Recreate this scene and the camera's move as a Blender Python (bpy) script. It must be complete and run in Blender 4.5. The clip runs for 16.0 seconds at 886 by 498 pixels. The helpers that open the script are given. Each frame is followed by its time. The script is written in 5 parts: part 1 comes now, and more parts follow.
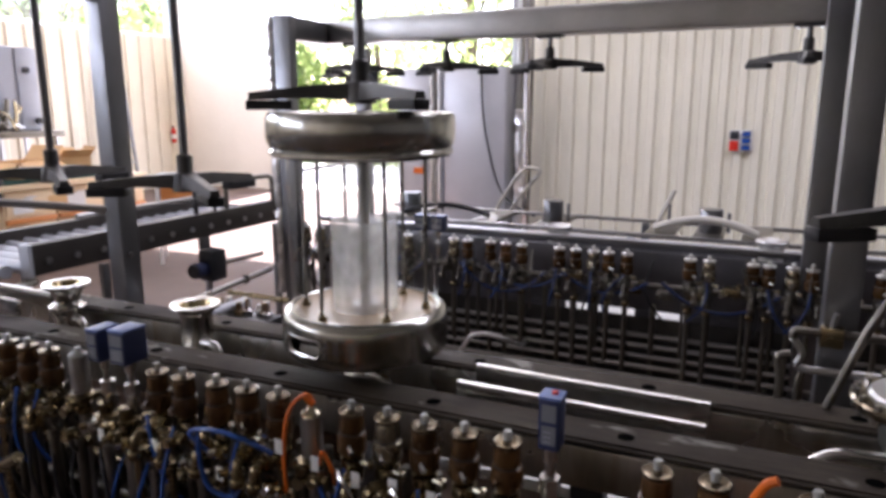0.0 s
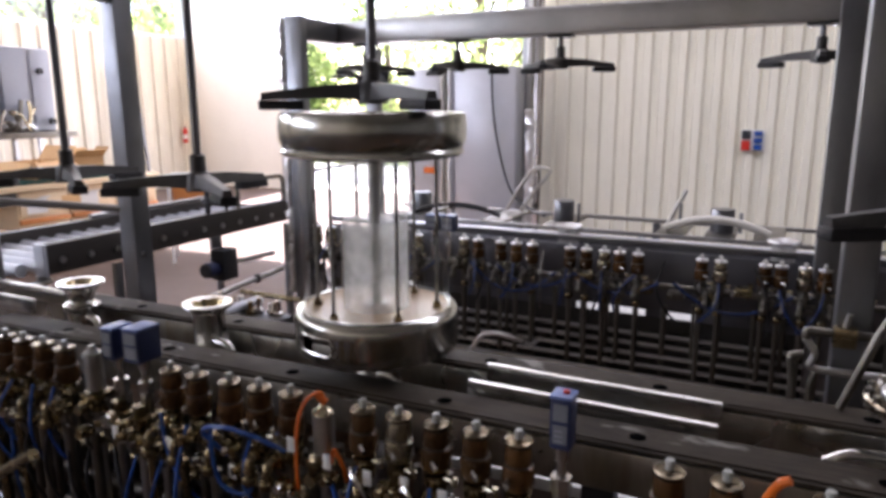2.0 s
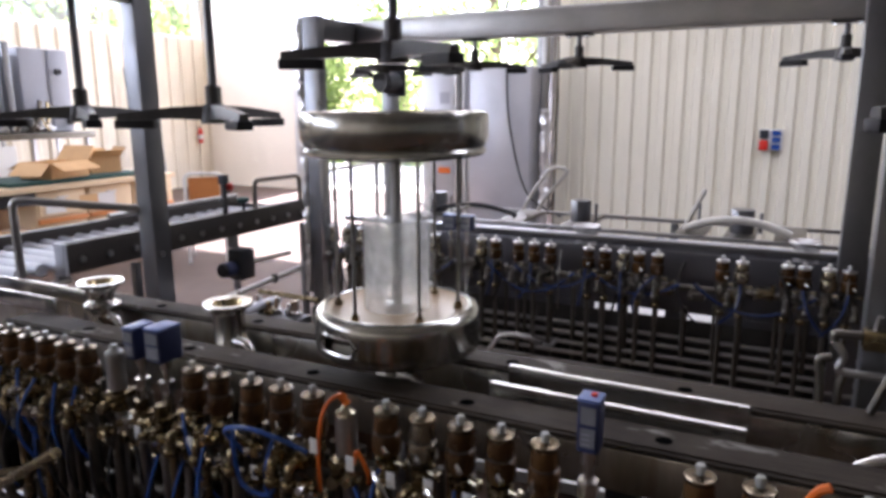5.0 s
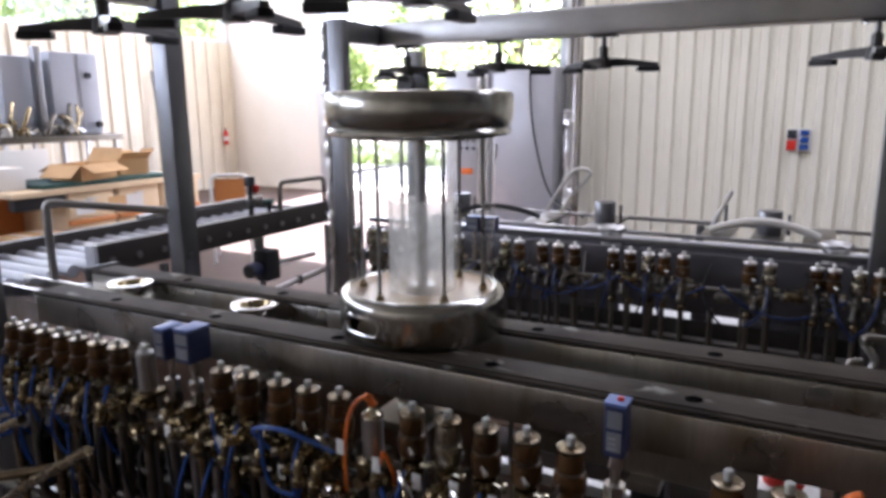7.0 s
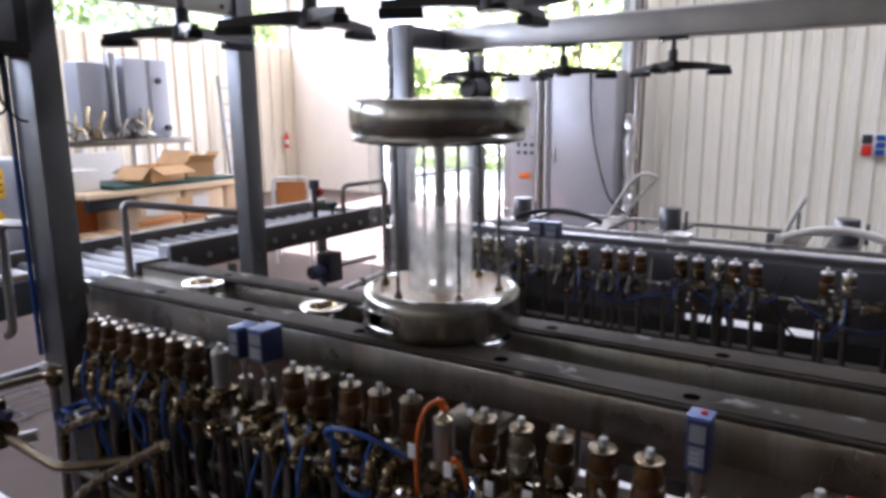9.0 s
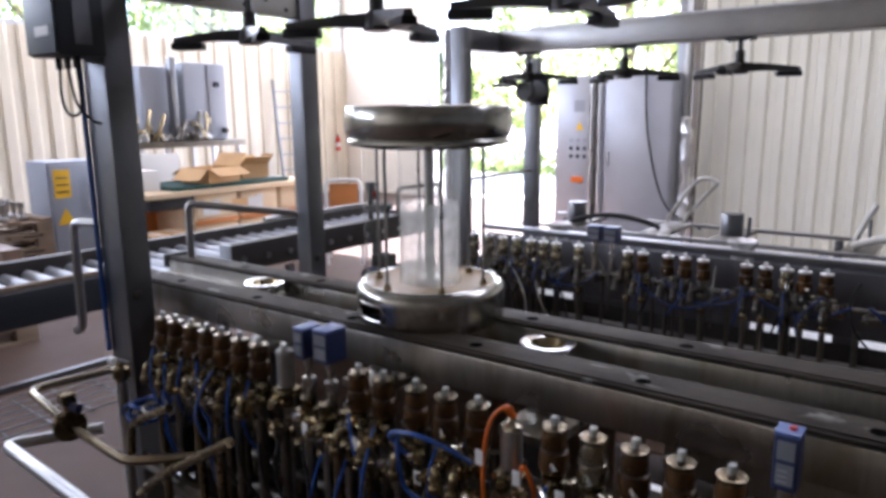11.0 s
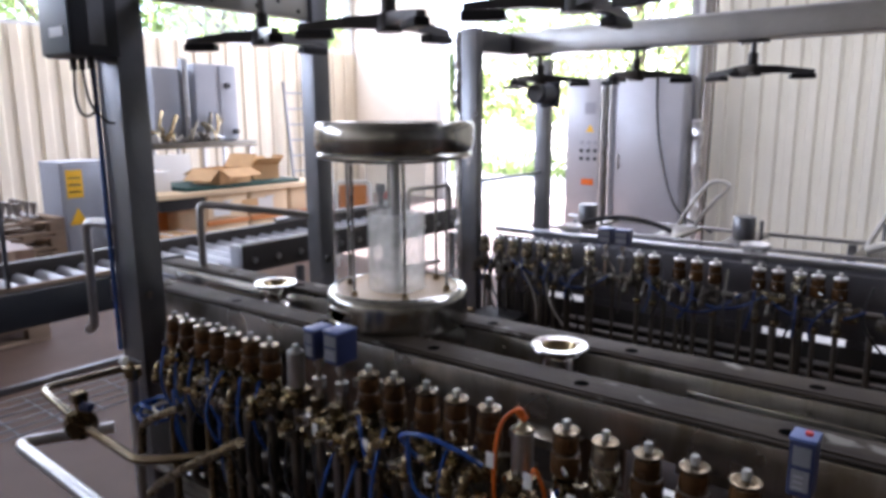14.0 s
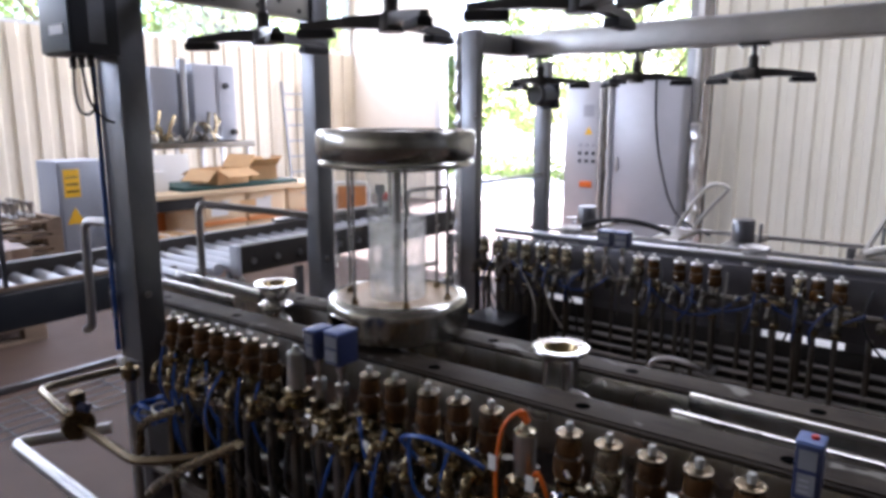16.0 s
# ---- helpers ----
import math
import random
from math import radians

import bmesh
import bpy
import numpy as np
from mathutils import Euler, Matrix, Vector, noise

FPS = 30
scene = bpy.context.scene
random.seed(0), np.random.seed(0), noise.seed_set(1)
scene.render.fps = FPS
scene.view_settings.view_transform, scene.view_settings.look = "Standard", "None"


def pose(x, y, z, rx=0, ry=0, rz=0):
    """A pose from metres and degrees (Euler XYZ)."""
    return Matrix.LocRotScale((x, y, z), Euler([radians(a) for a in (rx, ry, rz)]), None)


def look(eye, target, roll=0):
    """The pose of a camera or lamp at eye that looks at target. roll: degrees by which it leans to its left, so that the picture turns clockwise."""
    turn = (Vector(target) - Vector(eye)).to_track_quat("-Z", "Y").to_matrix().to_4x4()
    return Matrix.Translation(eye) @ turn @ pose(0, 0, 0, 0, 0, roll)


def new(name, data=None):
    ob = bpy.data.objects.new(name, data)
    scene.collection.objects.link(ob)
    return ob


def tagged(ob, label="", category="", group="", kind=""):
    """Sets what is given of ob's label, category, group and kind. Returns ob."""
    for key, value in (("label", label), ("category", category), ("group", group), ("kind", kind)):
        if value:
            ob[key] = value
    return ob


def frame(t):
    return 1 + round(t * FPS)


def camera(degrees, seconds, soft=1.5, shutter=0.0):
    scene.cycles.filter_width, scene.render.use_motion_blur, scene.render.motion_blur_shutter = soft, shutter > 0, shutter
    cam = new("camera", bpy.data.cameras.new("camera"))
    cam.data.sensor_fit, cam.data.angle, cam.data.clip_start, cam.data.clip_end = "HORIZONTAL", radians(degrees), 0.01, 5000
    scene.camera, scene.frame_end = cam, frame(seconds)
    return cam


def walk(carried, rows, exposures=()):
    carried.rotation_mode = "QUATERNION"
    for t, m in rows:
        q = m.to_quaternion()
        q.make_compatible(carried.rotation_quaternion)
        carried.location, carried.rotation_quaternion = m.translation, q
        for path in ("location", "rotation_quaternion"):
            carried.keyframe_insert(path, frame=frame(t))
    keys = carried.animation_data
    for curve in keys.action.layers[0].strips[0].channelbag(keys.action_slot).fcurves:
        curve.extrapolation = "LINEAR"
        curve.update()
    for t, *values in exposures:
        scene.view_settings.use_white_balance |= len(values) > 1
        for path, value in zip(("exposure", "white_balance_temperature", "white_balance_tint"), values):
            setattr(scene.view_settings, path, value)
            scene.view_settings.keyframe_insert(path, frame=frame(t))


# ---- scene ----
cam = camera(65.2, 16.0, soft=3.6)
PATH = [
    (0, (1.328, -1.301, 1.503), (0.493, 0.471, 1.097), -0.03),
    (0.5, (1.329, -1.303, 1.503), (0.492, 0.467, 1.097), -0.02),
    (1, (1.330, -1.304, 1.504), (0.486, 0.463, 1.097), -0.04),
    (1.5, (1.330, -1.305, 1.503), (0.477, 0.458, 1.097), -0.10),
    (2, (1.327, -1.306, 1.503), (0.467, 0.453, 1.097), -0.13),
    (2.5, (1.324, -1.305, 1.502), (0.456, 0.450, 1.097), -0.18),
    (3, (1.321, -1.305, 1.501), (0.446, 0.447, 1.096), -0.21),
    (3.5, (1.316, -1.305, 1.502), (0.435, 0.444, 1.096), -0.20),
    (4, (1.311, -1.304, 1.501), (0.424, 0.442, 1.095), -0.21),
    (6.5, (1.302, -1.308, 1.504), (0.379, 0.419, 1.099), -0.44),
    (7, (1.302, -1.312, 1.507), (0.352, 0.401, 1.103), -0.54),
    (7.5, (1.297, -1.316, 1.509), (0.315, 0.379, 1.106), -0.63),
    (8, (1.289, -1.318, 1.509), (0.271, 0.357, 1.110), -0.59),
    (8.5, (1.278, -1.321, 1.509), (0.228, 0.335, 1.113), -0.63),
    (9, (1.268, -1.327, 1.509), (0.185, 0.309, 1.117), -0.58),
    (9.5, (1.259, -1.334, 1.510), (0.147, 0.282, 1.120), -0.53),
    (10, (1.247, -1.340, 1.509), (0.104, 0.255, 1.123), -0.49),
    (11.2, (1.221, -1.337, 1.506), (0.023, 0.219, 1.125), -0.54),
    (12.5, (1.215, -1.336, 1.505), (0.005, 0.211, 1.126), -0.55),
    (13, (1.218, -1.336, 1.505), (0.005, 0.209, 1.126), -0.50),
    (13.5, (1.219, -1.338, 1.505), (0.006, 0.207, 1.127), -0.39),
    (14, (1.218, -1.338, 1.505), (0.005, 0.207, 1.129), -0.34),
    (14.5, (1.218, -1.339, 1.505), (0.005, 0.206, 1.130), -0.24),
    (15, (1.214, -1.339, 1.505), (0.004, 0.208, 1.131), -0.14),
    (15.5, (1.211, -1.340, 1.504), (0.001, 0.209, 1.131), -0.06),
    (16, (1.206, -1.339, 1.502), (-0.001, 0.212, 1.131), 0.01),
]
walk(cam, [(t, look(eye, target, roll)) for t, eye, target, roll in PATH],
     exposures=[(0, 3.02, 6240, 28.5), (4, 3.02, 6150, 27.5), (7, 3.03, 5950, 26), (12, 3.02, 5840, 26), (16, 3.02, 5840, 26)])

# ---- light ----
world = bpy.data.worlds.new("sky")
scene.world = world
world.use_nodes = True
wn = world.node_tree.nodes
sky = wn.new("ShaderNodeTexSky")
sky.sky_type, sky.sun_disc = "NISHITA", False
sky.sun_elevation, sky.sun_rotation = radians(39), radians(-8)
world.node_tree.links.new(sky.outputs[0], wn["Background"].inputs[0])
wn["Background"].inputs[1].default_value = 0.1
sun = new("sun", bpy.data.lights.new("sun", "SUN"))
sun.data.energy, sun.data.angle, sun.data.color = 5.0, radians(0.5), (1.0, 0.95, 0.87)
sun.matrix_world = look((-4.2, 30, 24.5), (0, 0, 0))


def area_lamp(name, eye, target, w, h, watts, color=(0.93, 0.97, 1.0)):
    """The sky's light in a window's or gate's opening, or the added roof fill."""
    lamp = new(name, bpy.data.lights.new(name, "AREA"))
    lamp.data.shape, lamp.data.size, lamp.data.size_y, lamp.data.energy = "RECTANGLE", w, h, watts
    lamp.data.color = color
    lamp.matrix_world = look(eye, target)


area_lamp("gate_light", (-4.4, 9.0, 2.2), (-4.0, 0, 1.6), 4.4, 4.0, 34)
area_lamp("window_light", (-8.9, -1.0, 3.41), (0, -1.0, 1.2), 19.4, 1.3, 82, (0.9, 0.96, 1.0))
# Added fill lamp under the closed roof; brightens the partition and rear line.
area_lamp("roof_fill", (1.2, 2.9, 4.52), (1.2, 2.901, 0), 8.0, 1.1, 28)


# ---- materials ----
def mat(name, color, rough=0.5, metal=0.0, grain=0.0, scale=40.0, bump=0.0, dirt=0.0, dirt_color=(0.03, 0.025, 0.02), dirt_scale=6.0,
        stretch=(1, 1, 1), spread=0.0, trans=0.0, ior=1.45):
    """A surface with fine grain, broader wear and a little relief, in metres of the world."""
    m = bpy.data.materials.new(name)
    m.use_nodes = True
    n, l = m.node_tree.nodes, m.node_tree.links
    b = n["Principled BSDF"]
    b.inputs["Metallic"].default_value = metal
    b.inputs["Transmission Weight"].default_value = trans
    b.inputs["IOR"].default_value = ior
    geo = n.new("ShaderNodeNewGeometry")
    mp = n.new("ShaderNodeMapping")
    mp.inputs["Scale"].default_value = stretch
    l.new(geo.outputs["Position"], mp.inputs["Vector"])
    fine = n.new("ShaderNodeTexNoise")
    fine.inputs["Scale"].default_value, fine.inputs["Detail"].default_value = scale, 5
    l.new(mp.outputs[0], fine.inputs["Vector"])
    broad = n.new("ShaderNodeTexNoise")
    broad.inputs["Scale"].default_value, broad.inputs["Detail"].default_value = dirt_scale, 6
    l.new(geo.outputs["Position"], broad.inputs["Vector"])
    mix = n.new("ShaderNodeMix")
    mix.data_type = "RGBA"
    mix.inputs[6].default_value = (*color, 1)
    mix.inputs[7].default_value = (*dirt_color, 1)
    ramp = n.new("ShaderNodeMapRange")
    ramp.inputs[1].default_value, ramp.inputs[2].default_value, ramp.inputs[4].default_value = 0.48, 0.72, dirt
    l.new(broad.outputs[0], ramp.inputs[0])
    l.new(ramp.outputs[0], mix.inputs[0])
    hsv = n.new("ShaderNodeHueSaturation")
    l.new(mix.outputs[2], hsv.inputs["Color"])
    val = n.new("ShaderNodeMapRange")
    val.inputs[3].default_value, val.inputs[4].default_value = 1 - grain, 1 + grain
    val.clamp = False
    l.new(fine.outputs[0], val.inputs[0])
    last = val.outputs[0]
    if spread:
        info = n.new("ShaderNodeObjectInfo")
        rnd = n.new("ShaderNodeMapRange")
        rnd.inputs[3].default_value, rnd.inputs[4].default_value = 1 - spread, 1 + spread
        l.new(info.outputs["Random"], rnd.inputs[0])
        mul = n.new("ShaderNodeMath")
        mul.operation = "MULTIPLY"
        l.new(last, mul.inputs[0]), l.new(rnd.outputs[0], mul.inputs[1])
        last = mul.outputs[0]
    l.new(last, hsv.inputs["Value"])
    l.new(hsv.outputs[0], b.inputs["Base Color"])
    rr = n.new("ShaderNodeMapRange")
    rr.inputs[3].default_value, rr.inputs[4].default_value = max(0.03, rough - 0.12), min(1, rough + 0.12)
    l.new(broad.outputs[0], rr.inputs[0])
    l.new(rr.outputs[0], b.inputs["Roughness"])
    if bump:
        bp = n.new("ShaderNodeBump")
        bp.inputs["Strength"].default_value, bp.inputs["Distance"].default_value = bump, 0.002
        l.new(fine.outputs[0], bp.inputs["Height"])
        l.new(bp.outputs[0], b.inputs["Normal"])
    return m


STEEL = mat("brushed_steel", (0.46, 0.46, 0.45), 0.36, 1.0, 0.14, 30, 0.1, 0.35, (0.22, 0.2, 0.17), 5, (1, 1, 12))
STEEL_H = mat("steel_along", (0.52, 0.5, 0.45), 0.3, 1.0, 0.2, 22, 0.1, 0.55, (0.15, 0.14, 0.11), 5, (6, 1, 0.8))
POLISH = mat("polished_steel", (0.62, 0.61, 0.58), 0.2, 1.0, 0.08, 60, 0.03, 0.3, (0.3, 0.27, 0.22), 14)
KEGSTEEL = mat("keg_steel", (0.5, 0.5, 0.46), 0.21, 1.0, 0.18, 24, 0.15, 0.7, (0.17, 0.155, 0.12), 11, (1, 1, 0.4))
DULLBRASS = mat("tarnished_steel", (0.24, 0.2, 0.14), 0.2, 1.0, 0.15, 50, 0.05, 0.5, (0.13, 0.1, 0.07), 14)
DULL = mat("dull_pipe", (0.16, 0.148, 0.125), 0.36, 0.9, 0.2, 50, 0.1, 0.5, (0.06, 0.05, 0.04), 12)
PAINTSTEEL = mat("frame_steel", (0.2, 0.205, 0.215), 0.34, 0.95, 0.12, 30, 0.08, 0.4, (0.1, 0.1, 0.1), 5, (8, 8, 1))
GRIME = mat("grimy_plate", (0.048, 0.038, 0.027), 0.66, 0.0, 0.55, 34, 0.5, 0.8, (0.022, 0.017, 0.013), 7, (0.35, 5, 1))


def scratch(m, color, scale, low, high, stretch):
    """Pale scuffs worn through the surface."""
    n, l = m.node_tree.nodes, m.node_tree.links
    b = n["Principled BSDF"]
    old = b.inputs["Base Color"].links[0].from_socket
    geo, mp, no, mr, mx = (n.new("ShaderNode" + k) for k in ("NewGeometry", "Mapping", "TexNoise", "MapRange", "Mix"))
    mp.inputs["Scale"].default_value, mp.inputs["Rotation"].default_value = stretch, (0, 0, 0.45)
    no.inputs["Scale"].default_value, no.inputs["Detail"].default_value, no.inputs["Distortion"].default_value = scale, 8, 0.6
    mr.inputs[1].default_value, mr.inputs[2].default_value, mr.inputs[4].default_value = low, high, 0.8
    mx.data_type = "RGBA"
    mx.inputs[7].default_value = (*color, 1)
    l.new(geo.outputs["Position"], mp.inputs["Vector"]), l.new(mp.outputs[0], no.inputs["Vector"]), l.new(no.outputs[0], mr.inputs[0])
    l.new(mr.outputs[0], mx.inputs[0]), l.new(old, mx.inputs[6]), l.new(mx.outputs[2], b.inputs["Base Color"])


GRIME.node_tree.nodes["Principled BSDF"].inputs["Specular IOR Level"].default_value = 0.12
scratch(STEEL_H, (0.3, 0.25, 0.16), 4, 0.52, 0.72, (3, 1, 0.8))
scratch(GRIME, (0.26, 0.25, 0.22), 7, 0.62, 0.68, (1, 2.2, 1))
# Dead black without gloss: the shade inside holes is put into the colour.
HOLESHADE = mat("hole_shade", (0.004, 0.004, 0.004), 1.0)
HOLESHADE.node_tree.nodes["Principled BSDF"].inputs["Specular IOR Level"].default_value = 0.0
BLACK = mat("black_rubber", (0.012, 0.012, 0.013), 0.55, 0, 0.2, 90, 0.1, 0.3, (0.03, 0.03, 0.03), 12)
CASTARM = mat("cast_arm", (0.09, 0.088, 0.085), 0.42, 0.6, 0.2, 60, 0.2, 0.4, (0.04, 0.04, 0.04), 9)
BRONZE = mat("bronze_body", (0.105, 0.052, 0.018), 0.24, 0.35, 0.25, 80, 0.08, 0.5, (0.03, 0.018, 0.01), 25, spread=0.35)
CAPSTEEL = mat("cap_steel", (0.44, 0.40, 0.29), 0.26, 1.0, 0.12, 90, 0.05, 0.4, (0.3, 0.24, 0.14), 30, spread=0.2)
LIDSTEEL = mat("lid_steel", (0.2, 0.165, 0.115), 0.24, 1.0, 0.2, 90, 0.05, 0.6, (0.24, 0.165, 0.075), 30, spread=0.25)
BRASS = mat("brass", (0.25, 0.2, 0.115), 0.26, 1.0, 0.2, 70, 0.05, 0.5, (0.12, 0.09, 0.05), 25)
CLEARCAP = mat("milky_plastic", (0.42, 0.43, 0.40), 0.3, 0, 0.08, 60)
BLUE = mat("blue_plastic", (0.03, 0.042, 0.11), 0.35, 0, 0.1, 60, 0, 0.3, (0.02, 0.025, 0.06), 20)
# Lit copy of the blue plastic, for upward faces.
LITBLUE = mat("lit_blue_plastic", (0.11, 0.175, 0.42), 0.35, 0, 0.1, 60)
BLUEHOSE = mat("blue_hose", (0.016, 0.075, 0.31), 0.3, 0, 0.1, 60)
DARKBLUE = mat("dark_blue_hose", (0.012, 0.035, 0.13), 0.35, 0, 0.1, 60)
ORANGE = mat("orange_cable", (0.75, 0.16, 0.015), 0.4, 0, 0.1, 60)
WHITELABEL = mat("white_label", (0.75, 0.75, 0.72), 0.5, 0, 0.06, 60)
GREYTEXT = mat("grey_print", (0.35, 0.36, 0.4), 0.6)
BROWNPLATE = mat("brown_plate", (0.17, 0.105, 0.065), 0.5, 0.1, 0.25, 20, 0.1, 0.6, (0.03, 0.022, 0.018), 5)
DARKPLATE = mat("dark_plate", (0.042, 0.037, 0.032), 0.5, 0.2, 0.25, 20, 0.1, 0.6, (0.03, 0.024, 0.02), 5)
LILAC = mat("grey_plate", (0.13, 0.128, 0.14), 0.45, 0.4, 0.12, 20, 0.05, 0.5, (0.07, 0.065, 0.065), 4)
GREYTEXT2 = mat("faded_label", (0.2, 0.21, 0.23), 0.5, 0, 0.1, 60)
RED = mat("red_plastic", (0.6, 0.03, 0.015), 0.4)
YELLOW = mat("yellow_sign", (0.85, 0.5, 0.02), 0.5, 0, 0.05, 30)
WALLPAINT = mat("cream_panel", (0.83, 0.80, 0.675), 0.5, 0, 0.05, 14, 0.05, 0.25, (0.62, 0.60, 0.49), 1.3, (4, 4, 0.6))
# Cream panel toned down: the west wall's dimmer light is in the colour.
DIMPANEL = mat("dim_cream_panel", (0.74, 0.68, 0.55), 0.55, 0, 0.06, 14, 0.05, 0.4, (0.5, 0.44, 0.33), 0.9, (4, 4, 0.6))
PLASTER = mat("cream_plaster", (0.82, 0.76, 0.66), 0.7, 0, 0.06, 20, 0.1, 0.2, (0.65, 0.6, 0.5), 1.5)
FLOOR = mat("screed_floor", (0.094, 0.06, 0.043), 0.75, 0, 0.14, 8, 0.15, 0.7, (0.07, 0.048, 0.037), 1.1)
UNSEENWALL = mat("unseen_wall_grey", (0.3, 0.29, 0.27), 0.8, 0, 0.1, 12, 0.2, 0.3, (0.22, 0.21, 0.2), 1.2)
ROOFMAT = mat("roof_sheet", (0.62, 0.6, 0.55), 0.7, 0, 0.08, 6)
CABINET = mat("cabinet_steel", (0.46, 0.47, 0.5), 0.34, 0.35, 0.06, 30, 0.05, 0.3, (0.3, 0.3, 0.32), 2.5, (1, 1, 6))
GREYPAINT = mat("grey_paint", (0.34, 0.37, 0.42), 0.45, 0, 0.06, 30, 0.04, 0.3, (0.3, 0.31, 0.33), 3)
TEAL = mat("teal_housing", (0.05, 0.075, 0.085), 0.4, 0, 0.12, 50)
DARKBOX = mat("dark_housing", (0.03, 0.034, 0.04), 0.4, 0, 0.12, 50)
WOOD = mat("plywood", (0.78, 0.62, 0.4), 0.6, 0, 0.15, 14, 0.1, 0.3, (0.55, 0.36, 0.18), 3, (1, 8, 8))
PALLETWOOD = mat("pallet_wood", (0.26, 0.19, 0.13), 0.8, 0, 0.2, 12, 0.3, 0.5, (0.13, 0.1, 0.08), 3, (8, 1, 8))
CARTON = mat("cardboard", (0.6, 0.38, 0.18), 0.85, 0, 0.1, 30, 0.1, 0.3, (0.36, 0.22, 0.11), 4, spread=0.15)
GREENMAT = mat("green_mat", (0.02, 0.07, 0.06), 0.7, 0, 0.1, 40)
ROLLER = mat("roller_zinc", (0.5, 0.53, 0.58), 0.4, 0.15, 0.1, 50, 0.05, 0.3, (0.45, 0.45, 0.45), 10)
WHITEHOSE = mat("white_hose", (0.56, 0.54, 0.48), 0.4, 0, 0.06, 50)
RODSTEEL = mat("threaded_rod", (0.26, 0.25, 0.23), 0.3, 1.0, 0.3, 260, 0.5, 0.3, (0.12, 0.11, 0.1), 30, (0.2, 0.2, 6))
PLATE = mat("keg_plate", (0.4, 0.29, 0.18), 0.4, 0.2, 0.08, 30, 0.05, 0.3, (0.5, 0.42, 0.32), 8)
EARTH = mat("gravel_yard", (0.7, 0.67, 0.6), 0.9, 0, 0.15, 3, 0.2, 0.3, (0.45, 0.42, 0.36), 0.4)
LEAF = mat("leaves", (0.18, 0.23, 0.1), 0.5, 0, 0.35, 2.2, 0, 0.5, (0.05, 0.1, 0.02), 0.6)
_n, _l = LEAF.node_tree.nodes, LEAF.node_tree.links
_t, _m = _n.new("ShaderNodeBsdfTranslucent"), _n.new("ShaderNodeMixShader")
_t.inputs[0].default_value, _m.inputs[0].default_value = (0.36, 0.47, 0.16, 1), 0.55
_l.new(_n["Principled BSDF"].outputs[0], _m.inputs[1]), _l.new(_t.outputs[0], _m.inputs[2]), _l.new(_m.outputs[0], _n["Material Output"].inputs["Surface"])
BARK = mat("bark", (0.12, 0.09, 0.06), 0.9, 0, 0.3, 20, 0.4)
RIMBRASS = mat("worn_brass", (0.5, 0.4, 0.22), 0.2, 1.0, 0.15, 70, 0.05, 0.4, (0.25, 0.19, 0.1), 25)
ORANGEWOOD = mat("orange_wood", (0.62, 0.24, 0.07), 0.5, 0, 0.15, 14, 0.1, 0.3, (0.5, 0.17, 0.05), 3, (1, 8, 8))
RIMSTEEL = mat("bright_rim", (0.8, 0.8, 0.8), 0.32, 0.75, 0.1, 60, 0.03, 0.3, (0.5, 0.48, 0.45), 14)
ALU = mat("aluminium_frame", (0.66, 0.67, 0.68), 0.4, 0.6, 0.05, 30)


def pane_material(name, color, rough, alpha_mix):
    """A clear sheet: mostly lets the view through, with a gloss on it."""
    m = bpy.data.materials.new(name)
    m.use_nodes = True
    n, l = m.node_tree.nodes, m.node_tree.links
    out = n["Material Output"]
    tr = n.new("ShaderNodeBsdfTransparent")
    tr.inputs[0].default_value = (*color, 1)
    gl = n.new("ShaderNodeBsdfGlossy")
    gl.inputs["Roughness"].default_value = rough
    lw = n.new("ShaderNodeLayerWeight")
    lw.inputs[0].default_value = 0.5
    pw = n.new("ShaderNodeMath")
    pw.operation, pw.inputs[1].default_value = "POWER", 4.0
    l.new(lw.outputs["Facing"], pw.inputs[0])
    fr = n.new("ShaderNodeMapRange")
    fr.inputs[3].default_value, fr.inputs[4].default_value = 0.03, 0.45
    l.new(pw.outputs[0], fr.inputs[0])
    mx = n.new("ShaderNodeMixShader")
    l.new(fr.outputs[0], mx.inputs[0]), l.new(tr.outputs[0], mx.inputs[1]), l.new(gl.outputs[0], mx.inputs[2])
    last = mx.outputs[0]
    if alpha_mix:
        geo = n.new("ShaderNodeNewGeometry")
        ns = n.new("ShaderNodeTexNoise")
        ns.inputs["Scale"].default_value, ns.inputs["Detail"].default_value = 26, 4
        l.new(geo.outputs["Position"], ns.inputs["Vector"])
        mr = n.new("ShaderNodeMapRange")
        mr.inputs[1].default_value, mr.inputs[2].default_value = 0.35, 0.7
        mr.inputs[3].default_value, mr.inputs[4].default_value = alpha_mix * 0.7, min(1, alpha_mix * 1.3)
        l.new(ns.outputs[0], mr.inputs[0])
        df = n.new("ShaderNodeBsdfRefraction")
        df.inputs["Color"].default_value = (0.97, 0.98, 0.99, 1)
        df.inputs["IOR"].default_value, df.inputs["Roughness"].default_value = 1.03, 0.75
        d2 = n.new("ShaderNodeBsdfTranslucent")
        d2.inputs[0].default_value = (0.97, 0.96, 0.94, 1)
        m1 = n.new("ShaderNodeMixShader")
        m1.inputs[0].default_value = 0.75
        l.new(df.outputs[0], m1.inputs[1]), l.new(d2.outputs[0], m1.inputs[2])
        m2 = n.new("ShaderNodeMixShader")
        l.new(mr.outputs[0], m2.inputs[0]), l.new(last, m2.inputs[1]), l.new(m1.outputs[0], m2.inputs[2])
        last = m2.outputs[0]
    l.new(last, out.inputs["Surface"])
    return m


